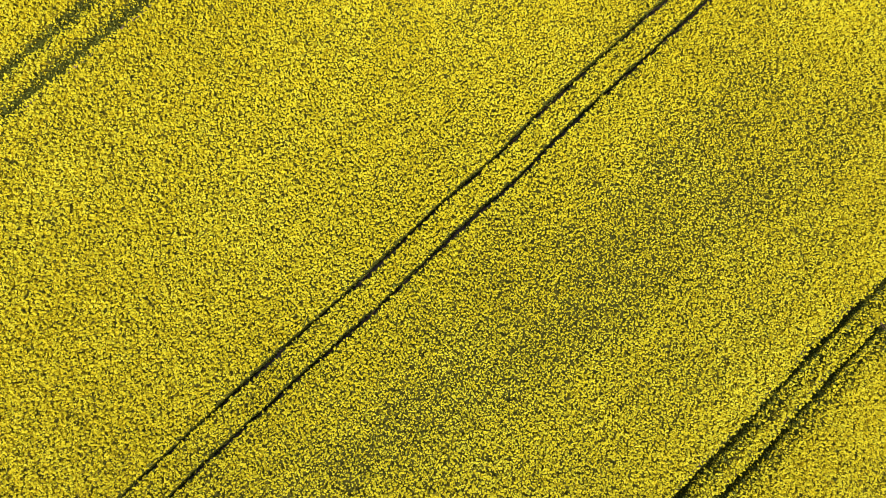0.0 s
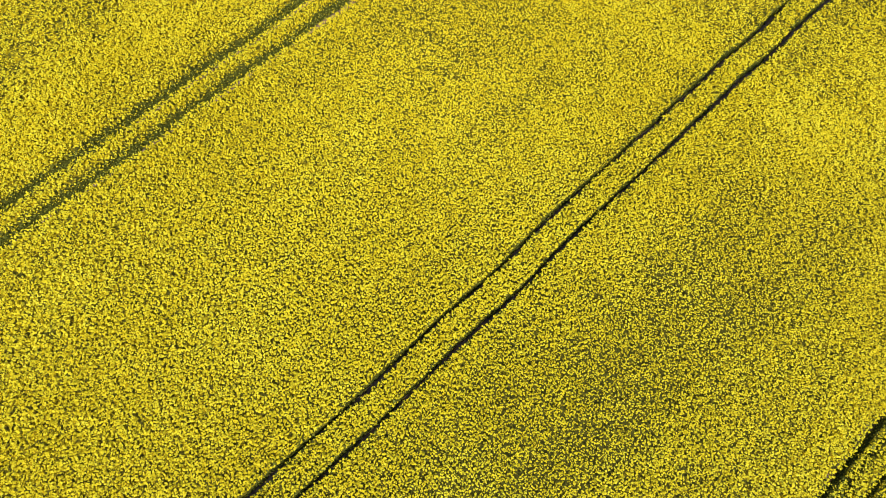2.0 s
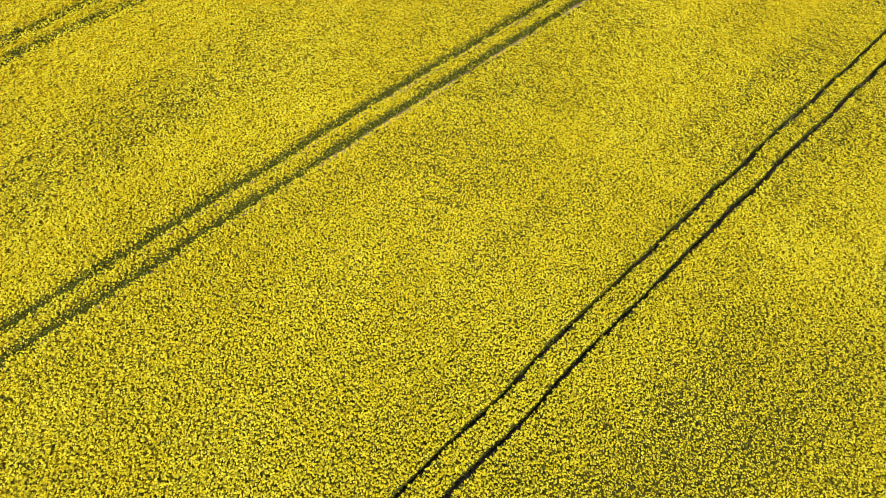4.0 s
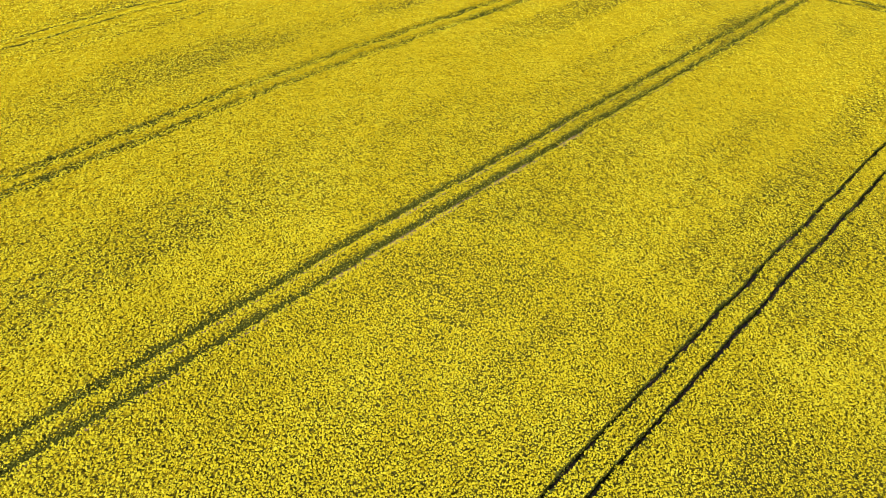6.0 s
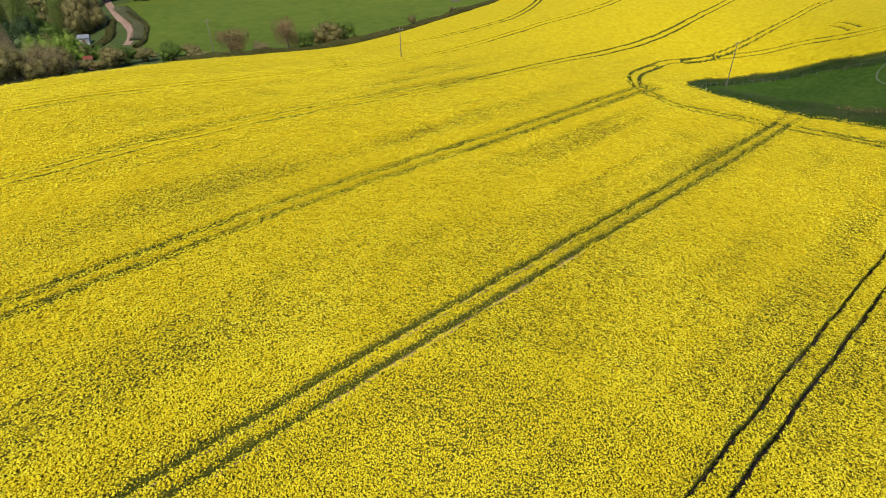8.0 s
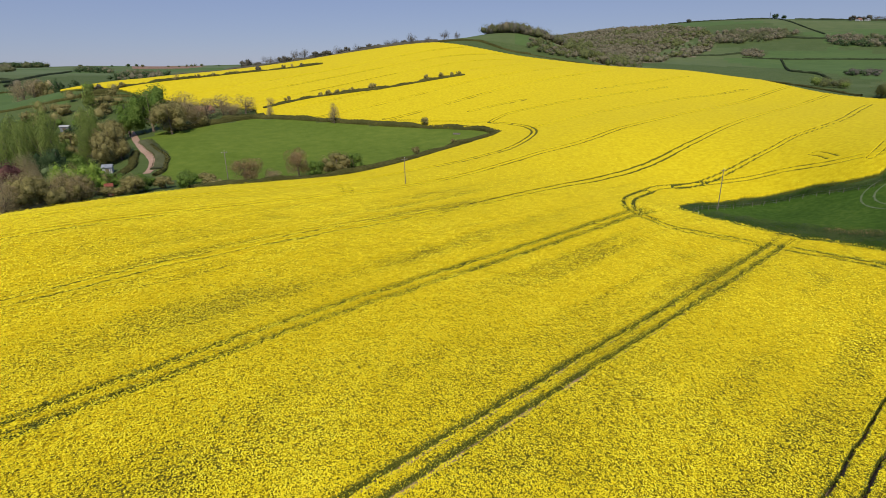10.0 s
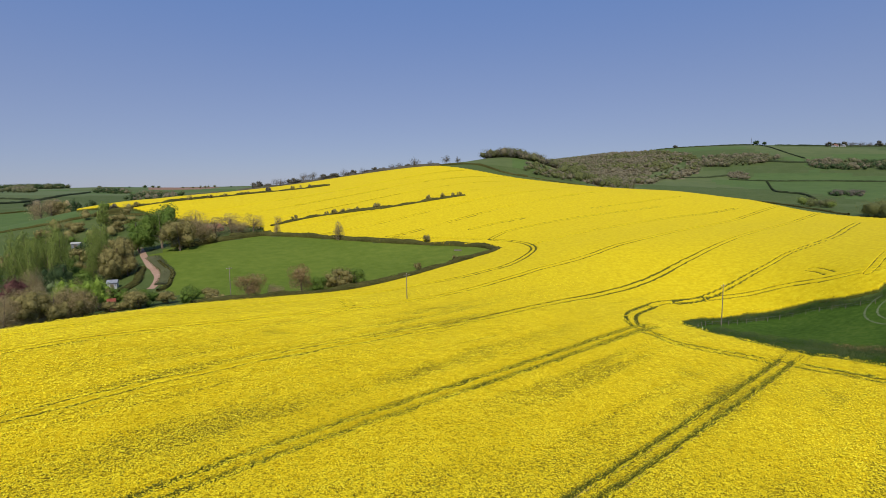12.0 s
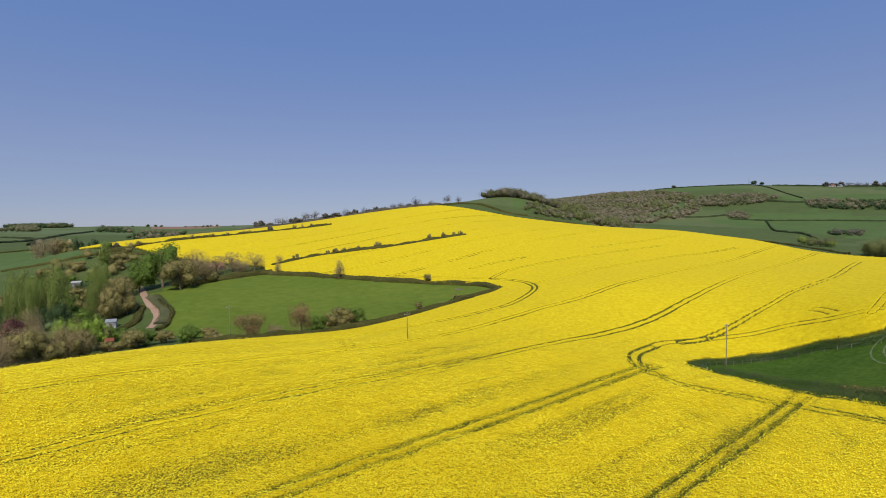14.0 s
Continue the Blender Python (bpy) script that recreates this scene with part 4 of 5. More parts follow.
def hedge(pts, h, w, leaf, label, density=6.0, size=0.35, ragged=0.55):
    """A hedge along a line: a lumpy dense core wrapped in leaf sprays."""
    line = rounded(pts, 8)
    seg = np.hypot(*np.diff(line, axis=0).T)
    s = np.r_[0, np.cumsum(seg)]
    m = max(6, int(s[-1] / max(0.9, w * 0.6)))
    t = np.linspace(0, s[-1], m)
    cx, cy = np.interp(t, s, line[:, 0]), np.interp(t, s, line[:, 1])
    dx, dy = np.gradient(cx), np.gradient(cy)
    ln = np.hypot(dx, dy) + 1e-9
    nx, ny = -dy / ln, dx / ln
    hh = h * (0.8 + ragged * (blotch(t, t * 0, 4.0 + w, 8) - 0.4))
    prof = [(-0.5, -0.1), (-0.46, 0.55), (-0.25, 0.86), (0.05, 0.92), (0.3, 0.82), (0.47, 0.5), (0.5, -0.1)]
    base = land(cx, cy)
    rings = [np.stack([cx + nx * w * a * (0.75 + 0.4 * rng.random(m)), cy + ny * w * a * (0.75 + 0.4 * rng.random(m)), base + hh * b * (0.85 + 0.25 * rng.random(m))], 1) for a, b in prof]
    core = np.stack(rings, 1).reshape(-1, 3)
    k = len(prof)
    f = []
    for i in range(m - 1):
        for j in range(k - 1):
            a = i * k + j
            f += [(a, a + 1, a + k + 1), (a, a + k + 1, a + k)]
    f += [(0, j, j + 1) for j in range(1, k - 1)] + [((m - 1) * k, (m - 1) * k + j + 1, (m - 1) * k + j) for j in range(1, k - 1)]
    n = int(s[-1] * density)
    q = rng.random(n) * s[-1]
    ang = rng.random(n) * math.pi
    qx, qy = np.interp(q, t, cx), np.interp(q, t, cy)
    ax, ay, ah = np.interp(q, t, nx), np.interp(q, t, ny), np.interp(q, t, hh)
    off = 0.52 * w * np.cos(ang) * (0.8 + 0.4 * rng.random(n))
    px, py = qx + ax * off, qy + ay * off
    pz = land(px, py) + ah * (0.1 + 0.84 * np.sin(ang) ** 0.7 * (0.9 + 0.16 * rng.random(n)))
    out = np.stack([ax * np.cos(ang), ay * np.cos(ang), 0.4 + np.sin(ang)], 1)
    v, g = sprays(np.stack([px, py, pz], 1), size * 0.62, out=out, loose=0.6)
    v, g = joined([(core, np.array(f)), (v, g)])
    tagged(new("hedge", mesh_of("hedge", v, g, [leaf], smooth=True)), label, "hedge", "field hedges")


for line, h, w, dens, size, leaf, label in (
    ([(-64, 127), (-49, 146), (-33, 159), (-14, 177), (3, 194), (13, 203), (17, 209)], 2.5, 2.8, 40, 0.24, M_HEDGE, "dark trimmed hedge along the foot of a pasture"),
    ([(17, 210), (9, 221), (-14, 231), (-52, 241), (-88, 247), (-104, 247)], 2.1, 2.8, 22, 0.28, M_HEDGE, "long dark hedge between pasture and yellow crop"),
    ([(-90, 262), (-73, 280), (-51, 291), (-33, 299), (6, 323)], 2.9, 2.6, 16, 0.3, M_HEDGE, "dark hedge running across a yellow hillside"),
    ([(-203, 300), (-196, 304), (-188, 311), (-180, 320), (-167, 333), (-149, 348), (-129, 367), (-100, 386), (-90, 391)], 3.0, 2.2, 18, 0.3, M_HEDGE, "dark hedge high on a yellow hillside"),
    ([(-198, 303), (-170, 300), (-150, 291), (-120, 276)], 1.3, 2.0, 36, 0.3, M_HEDGE, "overgrown hedge along the lower crop edge"),
    ([(-118, 206), (-107, 191), (-100, 183), (-96.5, 176), (-94.5, 169)], 0.8, 4.4, 40, 0.28, M_FAROLIVE, "rough scrubby bank beside the lane"),
    ([(-109, 194), (-103, 187), (-97, 181), (-94.5, 175), (-91.5, 167), (-92, 162)], 1.2, 1.2, 30, 0.28, M_HEDGE, "low dark hedge curling round a bank"),
    ([(-113, 224), (-107, 233), (-98, 242), (-86, 250)], 2.6, 3.6, 60, 0.3, M_HEDGE, "tangled brown scrub under trees beside a pasture"),
    ([(-104, 163), (-104, 167), (-104.5, 173), (-107, 178), (-110, 185)], 1.8, 2.6, 30, 0.3, M_HEDGE, "dark rounded hedge between a barn and the lane"),
    ([(-534, 621), (-557, 701), (-674, 925), (-793, 1166)], 3, 4, 4, 0.8, M_FARHEDGE, "long dark hedge over far fields"),
    ([(-106, 104), (-100, 111), (-96, 117), (-91.5, 123)], 3.0, 5.5, 60, 0.3, M_TWIG, "tangled brown undergrowth below the crop edge"),
    ([(-247, 287), (-230, 290), (-216, 295), (-203, 301), (-195, 312)], 1.4, 1.4, 14, 0.26, M_HEDGE, "dark hedge between valley meadows"),
    ([(-399, 463), (-390, 490), (-384, 519), (-300, 470), (-262, 424)], 1.6, 1.5, 10, 0.3, M_HEDGE, "dark hedge on the far side of a meadow"),
    ([(-185, 285), (-175, 291), (-165, 292)], 1.8, 2, 8, 0.4, M_HEDGE, "short dark hedge in the valley"),
    ([(-656, 763), (-577, 726), (-445, 553)], 3, 4, 4, 0.8, M_FARHEDGE, "far hedge over green fields"),
    ([(-200, 392), (-160, 424), (-96, 450), (-12, 455)], 3.0, 3.0, 10, 0.5, M_ASH, "hedge on the crest of the yellow hill"),
    ([(391, 948), (424, 934), (473, 947)], 3.0, 4, 4, 0.8, M_FARHEDGE, "far dark hedge under a brown wood"),
    ([(448, 897), (485, 857), (544, 822), (599, 767), (660, 720)], 2.4, 2.4, 5, 0.6, M_FARHEDGE, "far straight hedge over green fields"),
    ([(485, 857), (456, 797), (404, 693), (404, 666), (407, 641), (383, 582)], 2.4, 2.2, 6, 0.6, M_FARHEDGE, "far winding hedge over green fields"),
    ([(800, 1475), (781, 1408), (746, 1282), (695, 1100)], 2.4, 2.4, 4, 0.7, M_FARHEDGE, "far hedge running down a green hill"),
    ([(600, 1640), (660, 1600), (717, 1567), (799, 1481)], 3.6, 4, 4, 0.8, M_FARHEDGE, "hedge along the far ridge"),
    ([(860, 1490), (898, 1472), (953, 1400), (1115, 1430)], 4, 5, 3, 1.0, M_FARHEDGE, "low hedge on the far ridge"),
    ([(-12, 462), (6, 474), (20, 473), (33, 460), (44, 451), (60, 446)], 1.7, 2.0, 10, 0.4, M_HEDGE, "hedge below the wooded knoll"),
    ([(540, 1180), (598, 1124), (640, 1060), (665, 1042)], 4.0, 5.0, 5, 0.8, M_FARHEDGE, "overgrown dark hedge along the far hill"),
    ([(60, 446), (100, 424), (152, 381), (186, 340), (191, 300), (188, 262)], 1.0, 1.4, 8, 0.35, M_HEDGE, "dark hedge behind the crest of the crop"),
):
    hedge(line, h, w, leaf, label, dens, size)


def wood(name, poly, count, h, w, leaves, mats, label, size, gaps=(), green=None):
    """A far wood: many ragged crowns on slim stems."""
    xs, ys = [p[0] for p in poly], [p[1] for p in poly]
    x, y = np.empty(0), np.empty(0)
    while len(x) < count:
        a = min(xs) + rng.random(4000) * (max(xs) - min(xs))
        b = min(ys) + rng.random(4000) * (max(ys) - min(ys))
        k = inside(a, b, poly)
        for hole in gaps:
            k &= ~inside(a, b, hole)
        x, y = np.r_[x, a[k]], np.r_[y, b[k]]
    x, y = x[:count], y[:count]
    hs = h * (0.58 + 0.6 * rng.random(count) ** 1.3)
    z = land(x, y)
    d = rng.normal(size=(count, leaves, 3))
    d /= np.linalg.norm(d, axis=2, keepdims=True)
    q = (0.55 + 0.55 * rng.random((count, leaves)))[..., None]
    c = np.stack([x, y, z + hs * 0.5], 1)[:, None] + d * q * np.stack([hs * w / 2, hs * w / 2, hs * 0.48], 1)[:, None]
    c += rng.normal(size=c.shape) * (hs * 0.06)[:, None, None]
    v, f = sprays(c.reshape(-1, 3), size, 0.42, out=d.reshape(-1, 3) + np.array((0, -0.3, 0.35)), loose=0.5)
    hv, hf = hearts(np.stack([x, y, z + hs * 0.46], 1), np.stack([hs * w * 0.27, hs * w * 0.27, hs * 0.35], 1), rough=0.28)
    tree = np.repeat(np.arange(count), leaves)
    own = np.clip(((blotch(x, y, h * 7, 5) - 0.5) * 1.4 + rng.random(count)) * len(mats), 0, len(mats) - 1).astype(int)
    if green:                                # a side of the wood already in leaf
        own[inside(x, y, green) & (rng.random(count) < 0.75)] = len(mats) - 1
    kind = np.r_[own[np.concatenate([tree, tree])], np.repeat(own, len(BALL_F))]
    stems = [tube([(a, b, e - 0.3), (a, b, e + t * 0.6)], (0.25, 0.1), 3) for a, b, e, t in zip(x, y, z, hs)]
    sv, sf = joined(stems)
    vv, ff = joined([(v, f), (hv, hf), (sv, sf)])
    me = mesh_of(name, vv, ff, [*mats, M_BARK], np.r_[kind, np.full(len(sf), len(mats))], smooth=True)
    tagged(new(name, me), label, "woodland", kind="stuff")


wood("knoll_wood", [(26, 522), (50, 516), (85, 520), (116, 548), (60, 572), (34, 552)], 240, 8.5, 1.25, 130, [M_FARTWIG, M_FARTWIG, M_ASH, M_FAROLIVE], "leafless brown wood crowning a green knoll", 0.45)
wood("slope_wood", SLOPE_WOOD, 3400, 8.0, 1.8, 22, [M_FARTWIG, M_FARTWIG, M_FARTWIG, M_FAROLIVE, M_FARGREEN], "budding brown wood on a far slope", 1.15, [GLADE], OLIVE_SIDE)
wood("glade_scrub", GLADE, 26, 4.0, 1.6, 60, [M_FAROLIVE], "green scrub in a glade of a brown wood", 0.8)
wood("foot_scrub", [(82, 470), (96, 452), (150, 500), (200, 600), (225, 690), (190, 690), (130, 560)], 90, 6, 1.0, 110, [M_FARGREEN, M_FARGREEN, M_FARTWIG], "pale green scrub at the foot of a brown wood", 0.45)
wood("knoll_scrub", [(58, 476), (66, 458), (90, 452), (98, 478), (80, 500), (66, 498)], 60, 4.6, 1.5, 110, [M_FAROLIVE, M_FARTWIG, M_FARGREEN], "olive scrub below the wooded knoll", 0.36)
wood("crest_clump", [(197, 307), (205, 326), (216, 336), (220, 320), (207, 300)], 16, 5.5, 1.3, 480, [M_FARGREEN, M_PALE, M_FAROLIVE], "olive bushes behind the crest of the crop", 0.22)
wood("crest_thicket", [(189, 258), (199, 270), (214, 276), (232, 276), (205, 234), (184, 236)], 30, 7.5, 1.3, 480, [M_OLIVE, M_FAROLIVE, M_FARGREEN], "yellow-olive budding trees behind the crest of the crop", 0.25)
wood("dark_copse", [(425, 628), (460, 670), (488, 658), (448, 606)], 60, 5, 1.4, 80, [M_FARTWIG, M_DARK, M_ASH], "dark copse in green fields", 0.5)
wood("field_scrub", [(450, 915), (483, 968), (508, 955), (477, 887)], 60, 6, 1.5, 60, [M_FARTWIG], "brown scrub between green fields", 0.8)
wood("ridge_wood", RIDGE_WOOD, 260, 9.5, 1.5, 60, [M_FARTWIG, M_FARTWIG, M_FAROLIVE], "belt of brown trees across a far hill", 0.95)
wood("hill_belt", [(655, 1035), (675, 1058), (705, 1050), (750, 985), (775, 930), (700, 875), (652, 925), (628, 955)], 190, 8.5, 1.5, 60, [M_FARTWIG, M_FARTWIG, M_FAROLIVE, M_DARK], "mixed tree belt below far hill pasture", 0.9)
wood("far_left_wood", [(-1370, 1600), (-1130, 1520), (-1150, 1600), (-1380, 1680)], 330, 15, 1.2, 40, [M_DARK, M_DARK, M_FAROLIVE], "dark wood on the far ridge", 1.2)
wood("downs_belt", [(-524, 835), (-652, 1128), (-581, 1155), (-493, 979), (-479, 828)], 110, 9, 1.4, 40, [M_FAROLIVE, M_FARTWIG, M_DARK], "wood in a fold of far fields", 0.9)
wood("downs_wood", [(-756, 1120), (-937, 1412), (-878, 1427), (-682, 1128)], 110, 10, 1.4, 40, [M_DARK, M_FAROLIVE, M_FARTWIG], "narrow dark wood on the far downs", 1.0)
wood("downs_scrub", [(-891, 1038), (-1054, 1260), (-1400, 1720), (-1300, 1640), (-870, 1110)], 120, 11, 1.4, 36, [M_FARTWIG, M_FAROLIVE, M_FAROLIVE], "straggling scrub along the far downs", 1.1)
wood("skyline_scrub", [(-1080, 1590), (-800, 1720), (-700, 1800), (-720, 1830), (-830, 1760), (-1090, 1620)], 16, 8, 1.6, 60, [M_FAROLIVE, M_DARK], "scattered bushes along the far skyline", 1.0)
wood("pale_grove", [(-395, 497), (-402, 535), (-350, 500), (-345, 470)], 34, 12, 0.8, 240, [M_TWIG, M_FARTWIG, M_FAROLIVE], "pale leafless grove on the valley side", 0.26)
wood("valley_scrub", [(-190, 315), (-160, 300), (-140, 285), (-150, 250), (-165, 215), (-185, 215), (-205, 265), (-225, 300)], 40, 5.5, 1.5, 480, [M_OLIVE, M_GREEN, M_PALE, M_OLIVE], "mixed trees and scrub on the valley side", 0.2)


# ---- margin of the ley, fence, poles ----
def margin(line, width, count, name, label, mats=(M_HEDGE, M_LEY, M_DARK, M_ROUGH)):
    """A strip of tangled rough growth."""
    pts = rounded(line, 8)
    seg = np.r_[0, np.cumsum(np.hypot(*np.diff(pts, axis=0).T))]
    q = rng.random(count) * seg[-1]
    dx, dy = np.gradient(pts[:, 0]), np.gradient(pts[:, 1])
    ln = np.hypot(dx, dy)
    off = rng.random(count) * width
    x = np.interp(q, seg, pts[:, 0]) + np.interp(q, seg, -dy / ln) * off
    y = np.interp(q, seg, pts[:, 1]) + np.interp(q, seg, dx / ln) * off
    z = land(x, y) + (0.15 + 0.85 * rng.random(count)) * (0.6 + blotch(x, y, 2.0, 4))
    v, f = sprays(np.stack([x, y, z], 1), 0.095, out=np.tile((0.0, -0.3, 1.0), (count, 1)))
    pick = np.minimum((blotch(x, y, 3.0, 7) * 3 + rng.random(count) * 1.6).astype(int), 3)
    tagged(new(name, mesh_of(name, v, f, list(mats), np.r_[pick, pick])), label, "undergrowth", kind="stuff")


margin([(96, 59), (69, 87.5), (63, 94.5), (58, 102.5), (54, 109.5), (50.5, 117)], -12.0, 42000, "bramble_bank", "tangled bramble and nettle bank beside the crop")
margin([(50.5, 117.5), (53.5, 123.5), (60, 129.3), (73, 133.3), (81, 131.3), (86, 128.3), (89, 123.5), (94, 119), (110, 124), (130, 132)], -2.6, 16000, "rough_margin", "rough grass margin under the crop edge")

margin([(70.5, 100), (73, 98.5), (76, 96.5), (78, 94)], -3.0, 1500, "bracken_patch", "dry red-brown bracken in the bank", (M_RUSSET, M_RUSSET, M_HEDGE, M_ROUGH))


def fence():
    top = tagged(new("fence"), "line of pale wooden posts with wire along the ley", "fence")
    pts = rounded([(52.5, 116), (55.5, 121.5), (61, 126.5), (73, 130), (80, 128.5), (84, 125.5), (87, 121), (92, 116)], 8)
    seg = np.r_[0, np.cumsum(np.hypot(*np.diff(pts, axis=0).T))]
    v, f = tube([(0, 0, -0.2), (0, 0, 1.15), (0, 0, 1.2)], (0.05, 0.045, 0.02), 6)
    post = mesh_of("post", v, f, [M_POLE])
    spots = []
    for q in np.arange(0.5, seg[-1], 2.6):
        x, y = float(np.interp(q, seg, pts[:, 0])), float(np.interp(q, seg, pts[:, 1]))
        ob = part("post", post, top)
        z = land_at(x, y)
        ob.matrix_basis = pose(x, y, z, 3 * float(rng.normal()), 3 * float(rng.normal()), 0)
        spots.append((x, y, z))
    for hgt in (0.55, 1.05):
        v, f = tube([(x, y, z + hgt) for x, y, z in spots], [0.008] * len(spots), 3)
        part("wire", mesh_of("wire", v, f, [M_ROOF]), top, "thin steel wire")


fence()


def marker_post(x, y):
    top = tagged(new("marker_post"), "short white marker post at the corner of the ley", "post")
    v, f = tube([(0, 0, -0.2), (0, 0, 1.25), (0, 0, 1.3)], (0.06, 0.06, 0.03), 8)
    part("post", mesh_of("post", v, f, [M_WHITE], smooth=True), top)
    top.matrix_basis = pose(x, y, land_at(x, y), 2, -2, 0)


marker_post(53.6, 115.6)


def utility_pole(x, y, h, turn):
    top = tagged(new("utility_pole"), "weathered wooden utility pole with a short crossarm", "pole", "utility poles")
    z = land_at(x, y)
    v, f = tube([(0, 0, -0.3), (0, 0, h * 0.5), (0, 0, h), (0, 0, h + 0.03)], (0.12, 0.10, 0.08, 0.03), 9)
    part("pole", mesh_of("pole", v, f, [M_POLE], smooth=True), top)
    v, f = tube([(-0.75, 0, h - 0.35), (-0.74, 0, h - 0.35), (0.74, 0, h - 0.35), (0.75, 0, h - 0.35)], (0.01, 0.06, 0.06, 0.01), 4)
    part("crossarm", mesh_of("crossarm", v, f, [M_POLE]), top)
    for dx in (-0.65, 0.0, 0.65):
        v, f = tube([(dx, 0, h - 0.31 if dx else h), (dx, 0, h - 0.2 if dx else h + 0.1), (dx, 0, h - 0.12 if dx else h + 0.18)], (0.035, 0.06, 0.02), 6)
        part("insulator", mesh_of("insulator", v, f, [M_WHITE]), top, "pale insulator")
    top.matrix_basis = pose(x, y, z, 0, 0, turn)


utility_pole(-59, 138, 9.3, 25)
utility_pole(-12, 130, 7.3, 25)
utility_pole(63.5, 127.5, 10.0, 25)


# ---- lane, sheds, troughs, far buildings ----
def ribbon(name, line, width, mat, label, cat, lift=0.06, ragged=0.3):
    pts = rounded(line, 10)
    dx, dy = np.gradient(pts[:, 0]), np.gradient(pts[:, 1])
    ln = np.hypot(dx, dy)
    v, cols = [], 5
    for k in range(cols):
        off = width * (k / (cols - 1) - 0.5)
        edge = ragged * (rng.random(len(pts)) - 0.5) if k in (0, cols - 1) else 0
        x, y = pts[:, 0] - dy / ln * (off + edge), pts[:, 1] + dx / ln * (off + edge)
        v.append(np.stack([x, y, land(x, y) + lift], 1))
    v = np.stack(v, 1).reshape(-1, 3)
    i, j = np.meshgrid(np.arange(len(pts) - 1), np.arange(cols - 1), indexing="ij")
    a = i * cols + j
    f = np.stack([a, a + 1, a + cols + 1, a + cols], -1).reshape(-1, 4)[:, ::-1]
    tagged(new(name, mesh_of(name, v, f, [mat], smooth=True)), label, cat, kind="structure")


ribbon("lane", [(-96, 165), (-97, 170), (-100, 177), (-105, 184), (-110, 190), (-121, 206), (-133, 225), (-143, 240)], 2.4, M_LANE, "dusty pinkish farm lane climbing beside the pasture", "lane", 0.12)
for rad in (6.5, 8.6):
    arc = [(94.5 - rad * math.cos(t + 0.5), 110 + rad * math.sin(t + 0.5)) for t in np.linspace(-1.0, 1.0, 9)]
    ribbon("wheel_mark", arc, 0.34, M_MARK, "pale curved wheel mark in short grass", "wheel mark", 0.12, 0.2)


def box(lo, hi, bevel=0.04):
    bm = bmesh.new()
    bmesh.ops.create_cube(bm, size=1)
    c, s = [(a + b) / 2 for a, b in zip(lo, hi)], [b - a for a, b in zip(lo, hi)]
    for q in bm.verts:
        q.co = Vector([c[i] + q.co[i] * s[i] for i in range(3)])
    bmesh.ops.bevel(bm, geom=bm.edges[:], offset=bevel, segments=1, affect='EDGES')
    return bm


def bm_part(name, bm, mat, parent, label=""):
    me = bpy.data.meshes.new(name)
    bm.to_mesh(me)
    bm.free()
    me.materials.append(mat)
    return part(name, me, parent, label)


def gable(l, w, h, rise, over=0.25, thick=0.12):
    """A pitched roof of two slabs, as one mesh."""
    bm = bmesh.new()
    for side in (-1, 1):
        q = [(-l / 2 - over, 0, h + rise), (l / 2 + over, 0, h + rise), (l / 2 + over, side * (w / 2 + over), h - rise * over / (w / 2)), (-l / 2 - over, side * (w / 2 + over), h - rise * over / (w / 2))]
        lowv, topv = [bm.verts.new(p) for p in q], [bm.verts.new((p[0], p[1], p[2] + thick)) for p in q]
        bm.faces.new(topv if side < 0 else topv[::-1])
        bm.faces.new(lowv[::-1] if side < 0 else lowv)
        for i in range(4):
            bm.faces.new((lowv[i], lowv[(i + 1) % 4], topv[(i + 1) % 4], topv[i]))
    bmesh.ops.recalc_face_normals(bm, faces=bm.faces[:])
    return bm


def shed(name, x, y, turn, l, w, h, rise, wall, roof, label):
    top = tagged(new(name), label, "shed")
    bm_part("wall", box((-l / 2, -w / 2, -0.5), (l / 2, w / 2, h)), wall, top)
    bm_part("roof", gable(l, w, h, rise), roof, top, "sheet roof")
    bm_part("door", box((-l * 0.18, -w / 2 - 0.05, -0.1), (l * 0.18, -w / 2 + 0.03, h * 0.75), 0.01), M_BARK, top, "dark wooden door")
    bm_part("window", box((l * 0.26, -w / 2 - 0.04, h * 0.4), (l * 0.42, -w / 2 + 0.03, h * 0.75), 0.01), M_ROOF, top, "small dark window")
    top.matrix_basis = pose(x, y, land_at(x, y), 0, 0, turn)


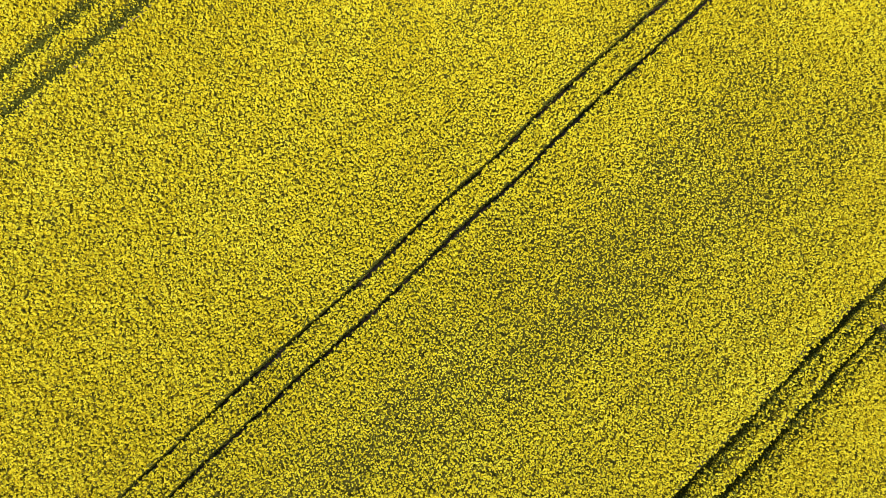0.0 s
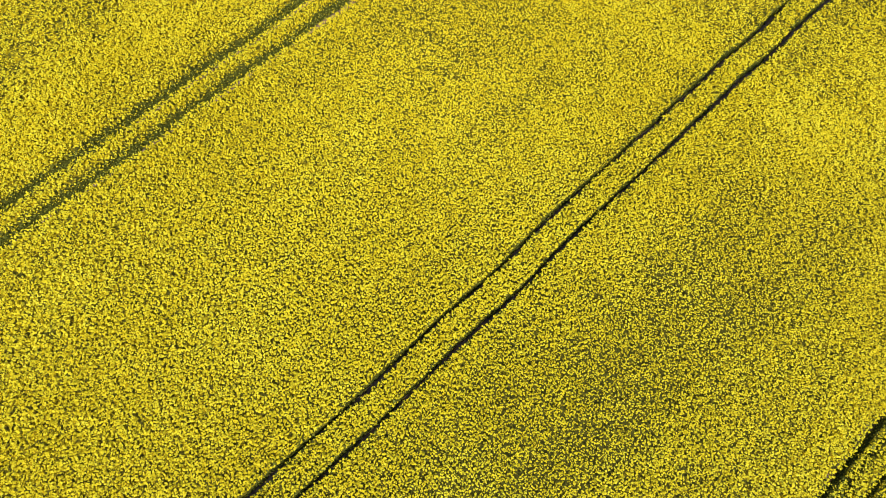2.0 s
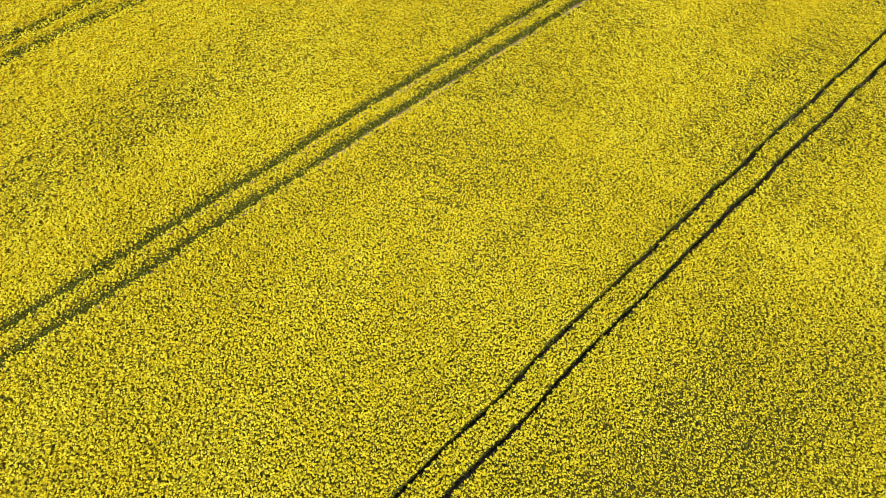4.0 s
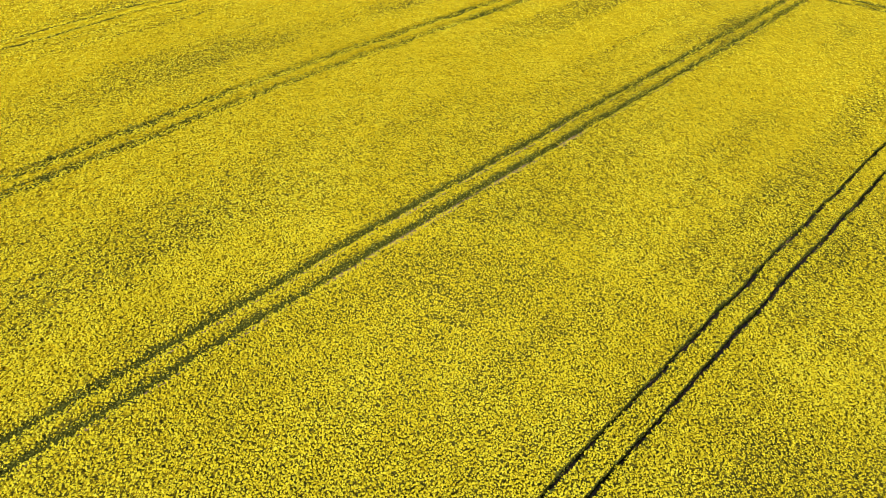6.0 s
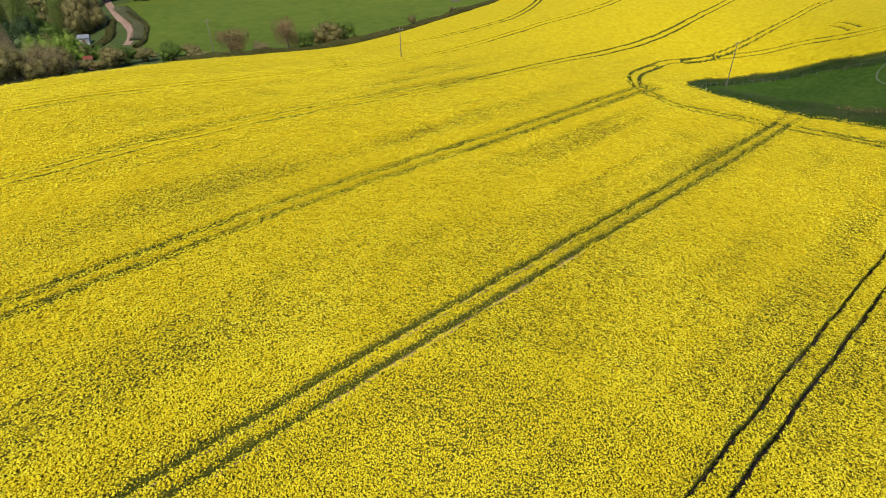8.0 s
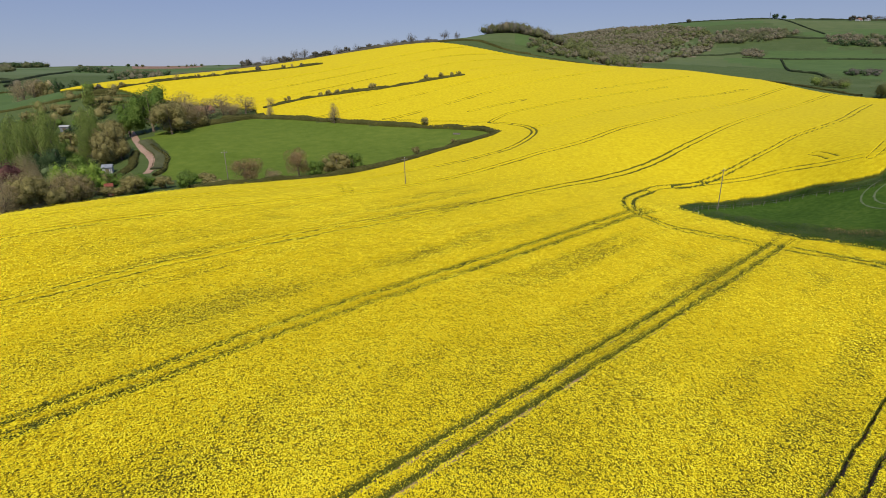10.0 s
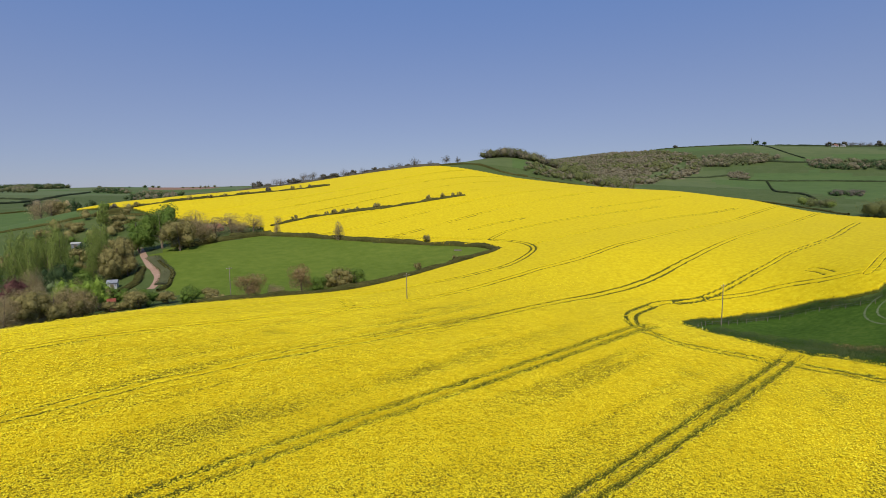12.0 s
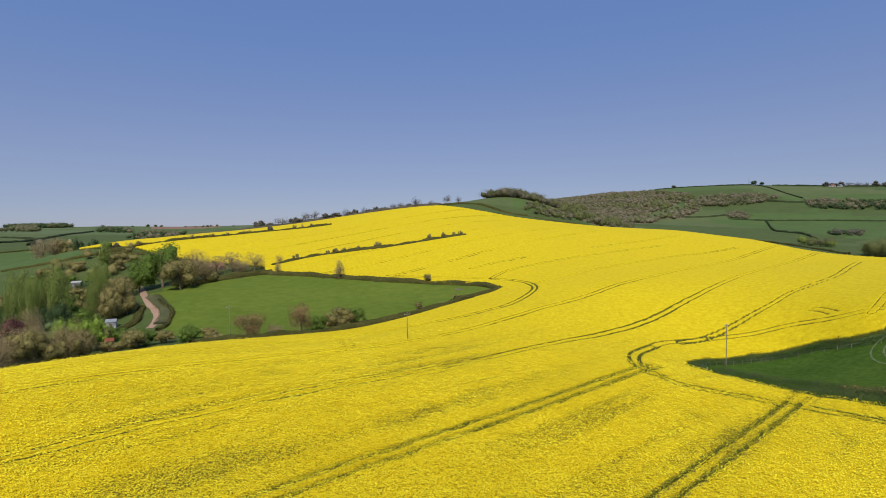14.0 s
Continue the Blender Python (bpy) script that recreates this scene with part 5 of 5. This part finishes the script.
shed("garden_shed", -184, 257, 15, 3.8, 2.8, 1.9, 0.5, M_ROOF, M_WALL, "pale grey shed among valley trees")
shed("small_barn", -109.6, 167.8, 20, 2.7, 2.4, 2.0, 0.7, M_WALL, M_ROOF, "white-walled small barn with dark roof by the lane")
shed("red_shed", -88.6, 134.5, 30, 1.6, 1.6, 2.6, 0.5, M_RED, M_RED, "small red painted shed in the thicket")
shed("brick_barn", -118, 260, 65, 9.0, 5.0, 2.4, 1.7, M_TILE, M_TILE, "low barn with a red tiled roof behind bare trees")
shed("hill_farm", 914, 1336, 35, 20, 8, 3.0, 2.6, M_WALL, M_TILE, "cream farm building on the far ridge")
shed("hill_barn", 944, 1352, 35, 14, 7, 3, 3, M_WALL, M_ROOF, "grey barn on the far ridge")


def trough(x, y, turn, l, mat):
    top = tagged(new("water_trough"), "pale water trough standing in the pasture", "trough", "troughs")
    for nm, lo, hi in (("side", (-l / 2, -0.35, 0.0), (l / 2, -0.29, 0.4)), ("side", (-l / 2, 0.29, 0.0), (l / 2, 0.35, 0.6)), ("end", (-l / 2, -0.29, 0.0), (-l / 2 + 0.06, 0.29, 0.4)),
                       ("end", (l / 2 - 0.06, -0.29, 0.0), (l / 2, 0.29, 0.4)), ("base", (-l / 2 + 0.06, -0.29, 0.0), (l / 2 - 0.06, 0.29, 0.12))):
        bm_part(nm, box(lo, hi, 0.015), mat, top)
    top.matrix_basis = pose(x, y, land_at(x, y), 0, 0, turn)


trough(-97, 244, 20, 1.8, M_WALL)
trough(1, 216, -15, 3.0, M_POLE)


def mast(x, y, h):
    top = tagged(new("radio_mast"), "slim steel radio mast on the far ridge", "mast")
    z = land_at(x, y)
    for a in (0, 2.094, 4.189):
        v, f = tube([(0.8 * math.cos(a), 0.8 * math.sin(a), -1), (0.3 * math.cos(a), 0.3 * math.sin(a), h)], (0.25, 0.18), 5)
        part("leg", mesh_of("leg", v, f, [M_ROOF]), top)
    v, f = tube([(0, 0, h * 0.5), (0, 0, h + 5)], (0.2, 0.12), 5)
    part("aerial", mesh_of("aerial", v, f, [M_ROOF]), top)
    top.matrix_basis = pose(x, y, z)


mast(791, 1479, 17)
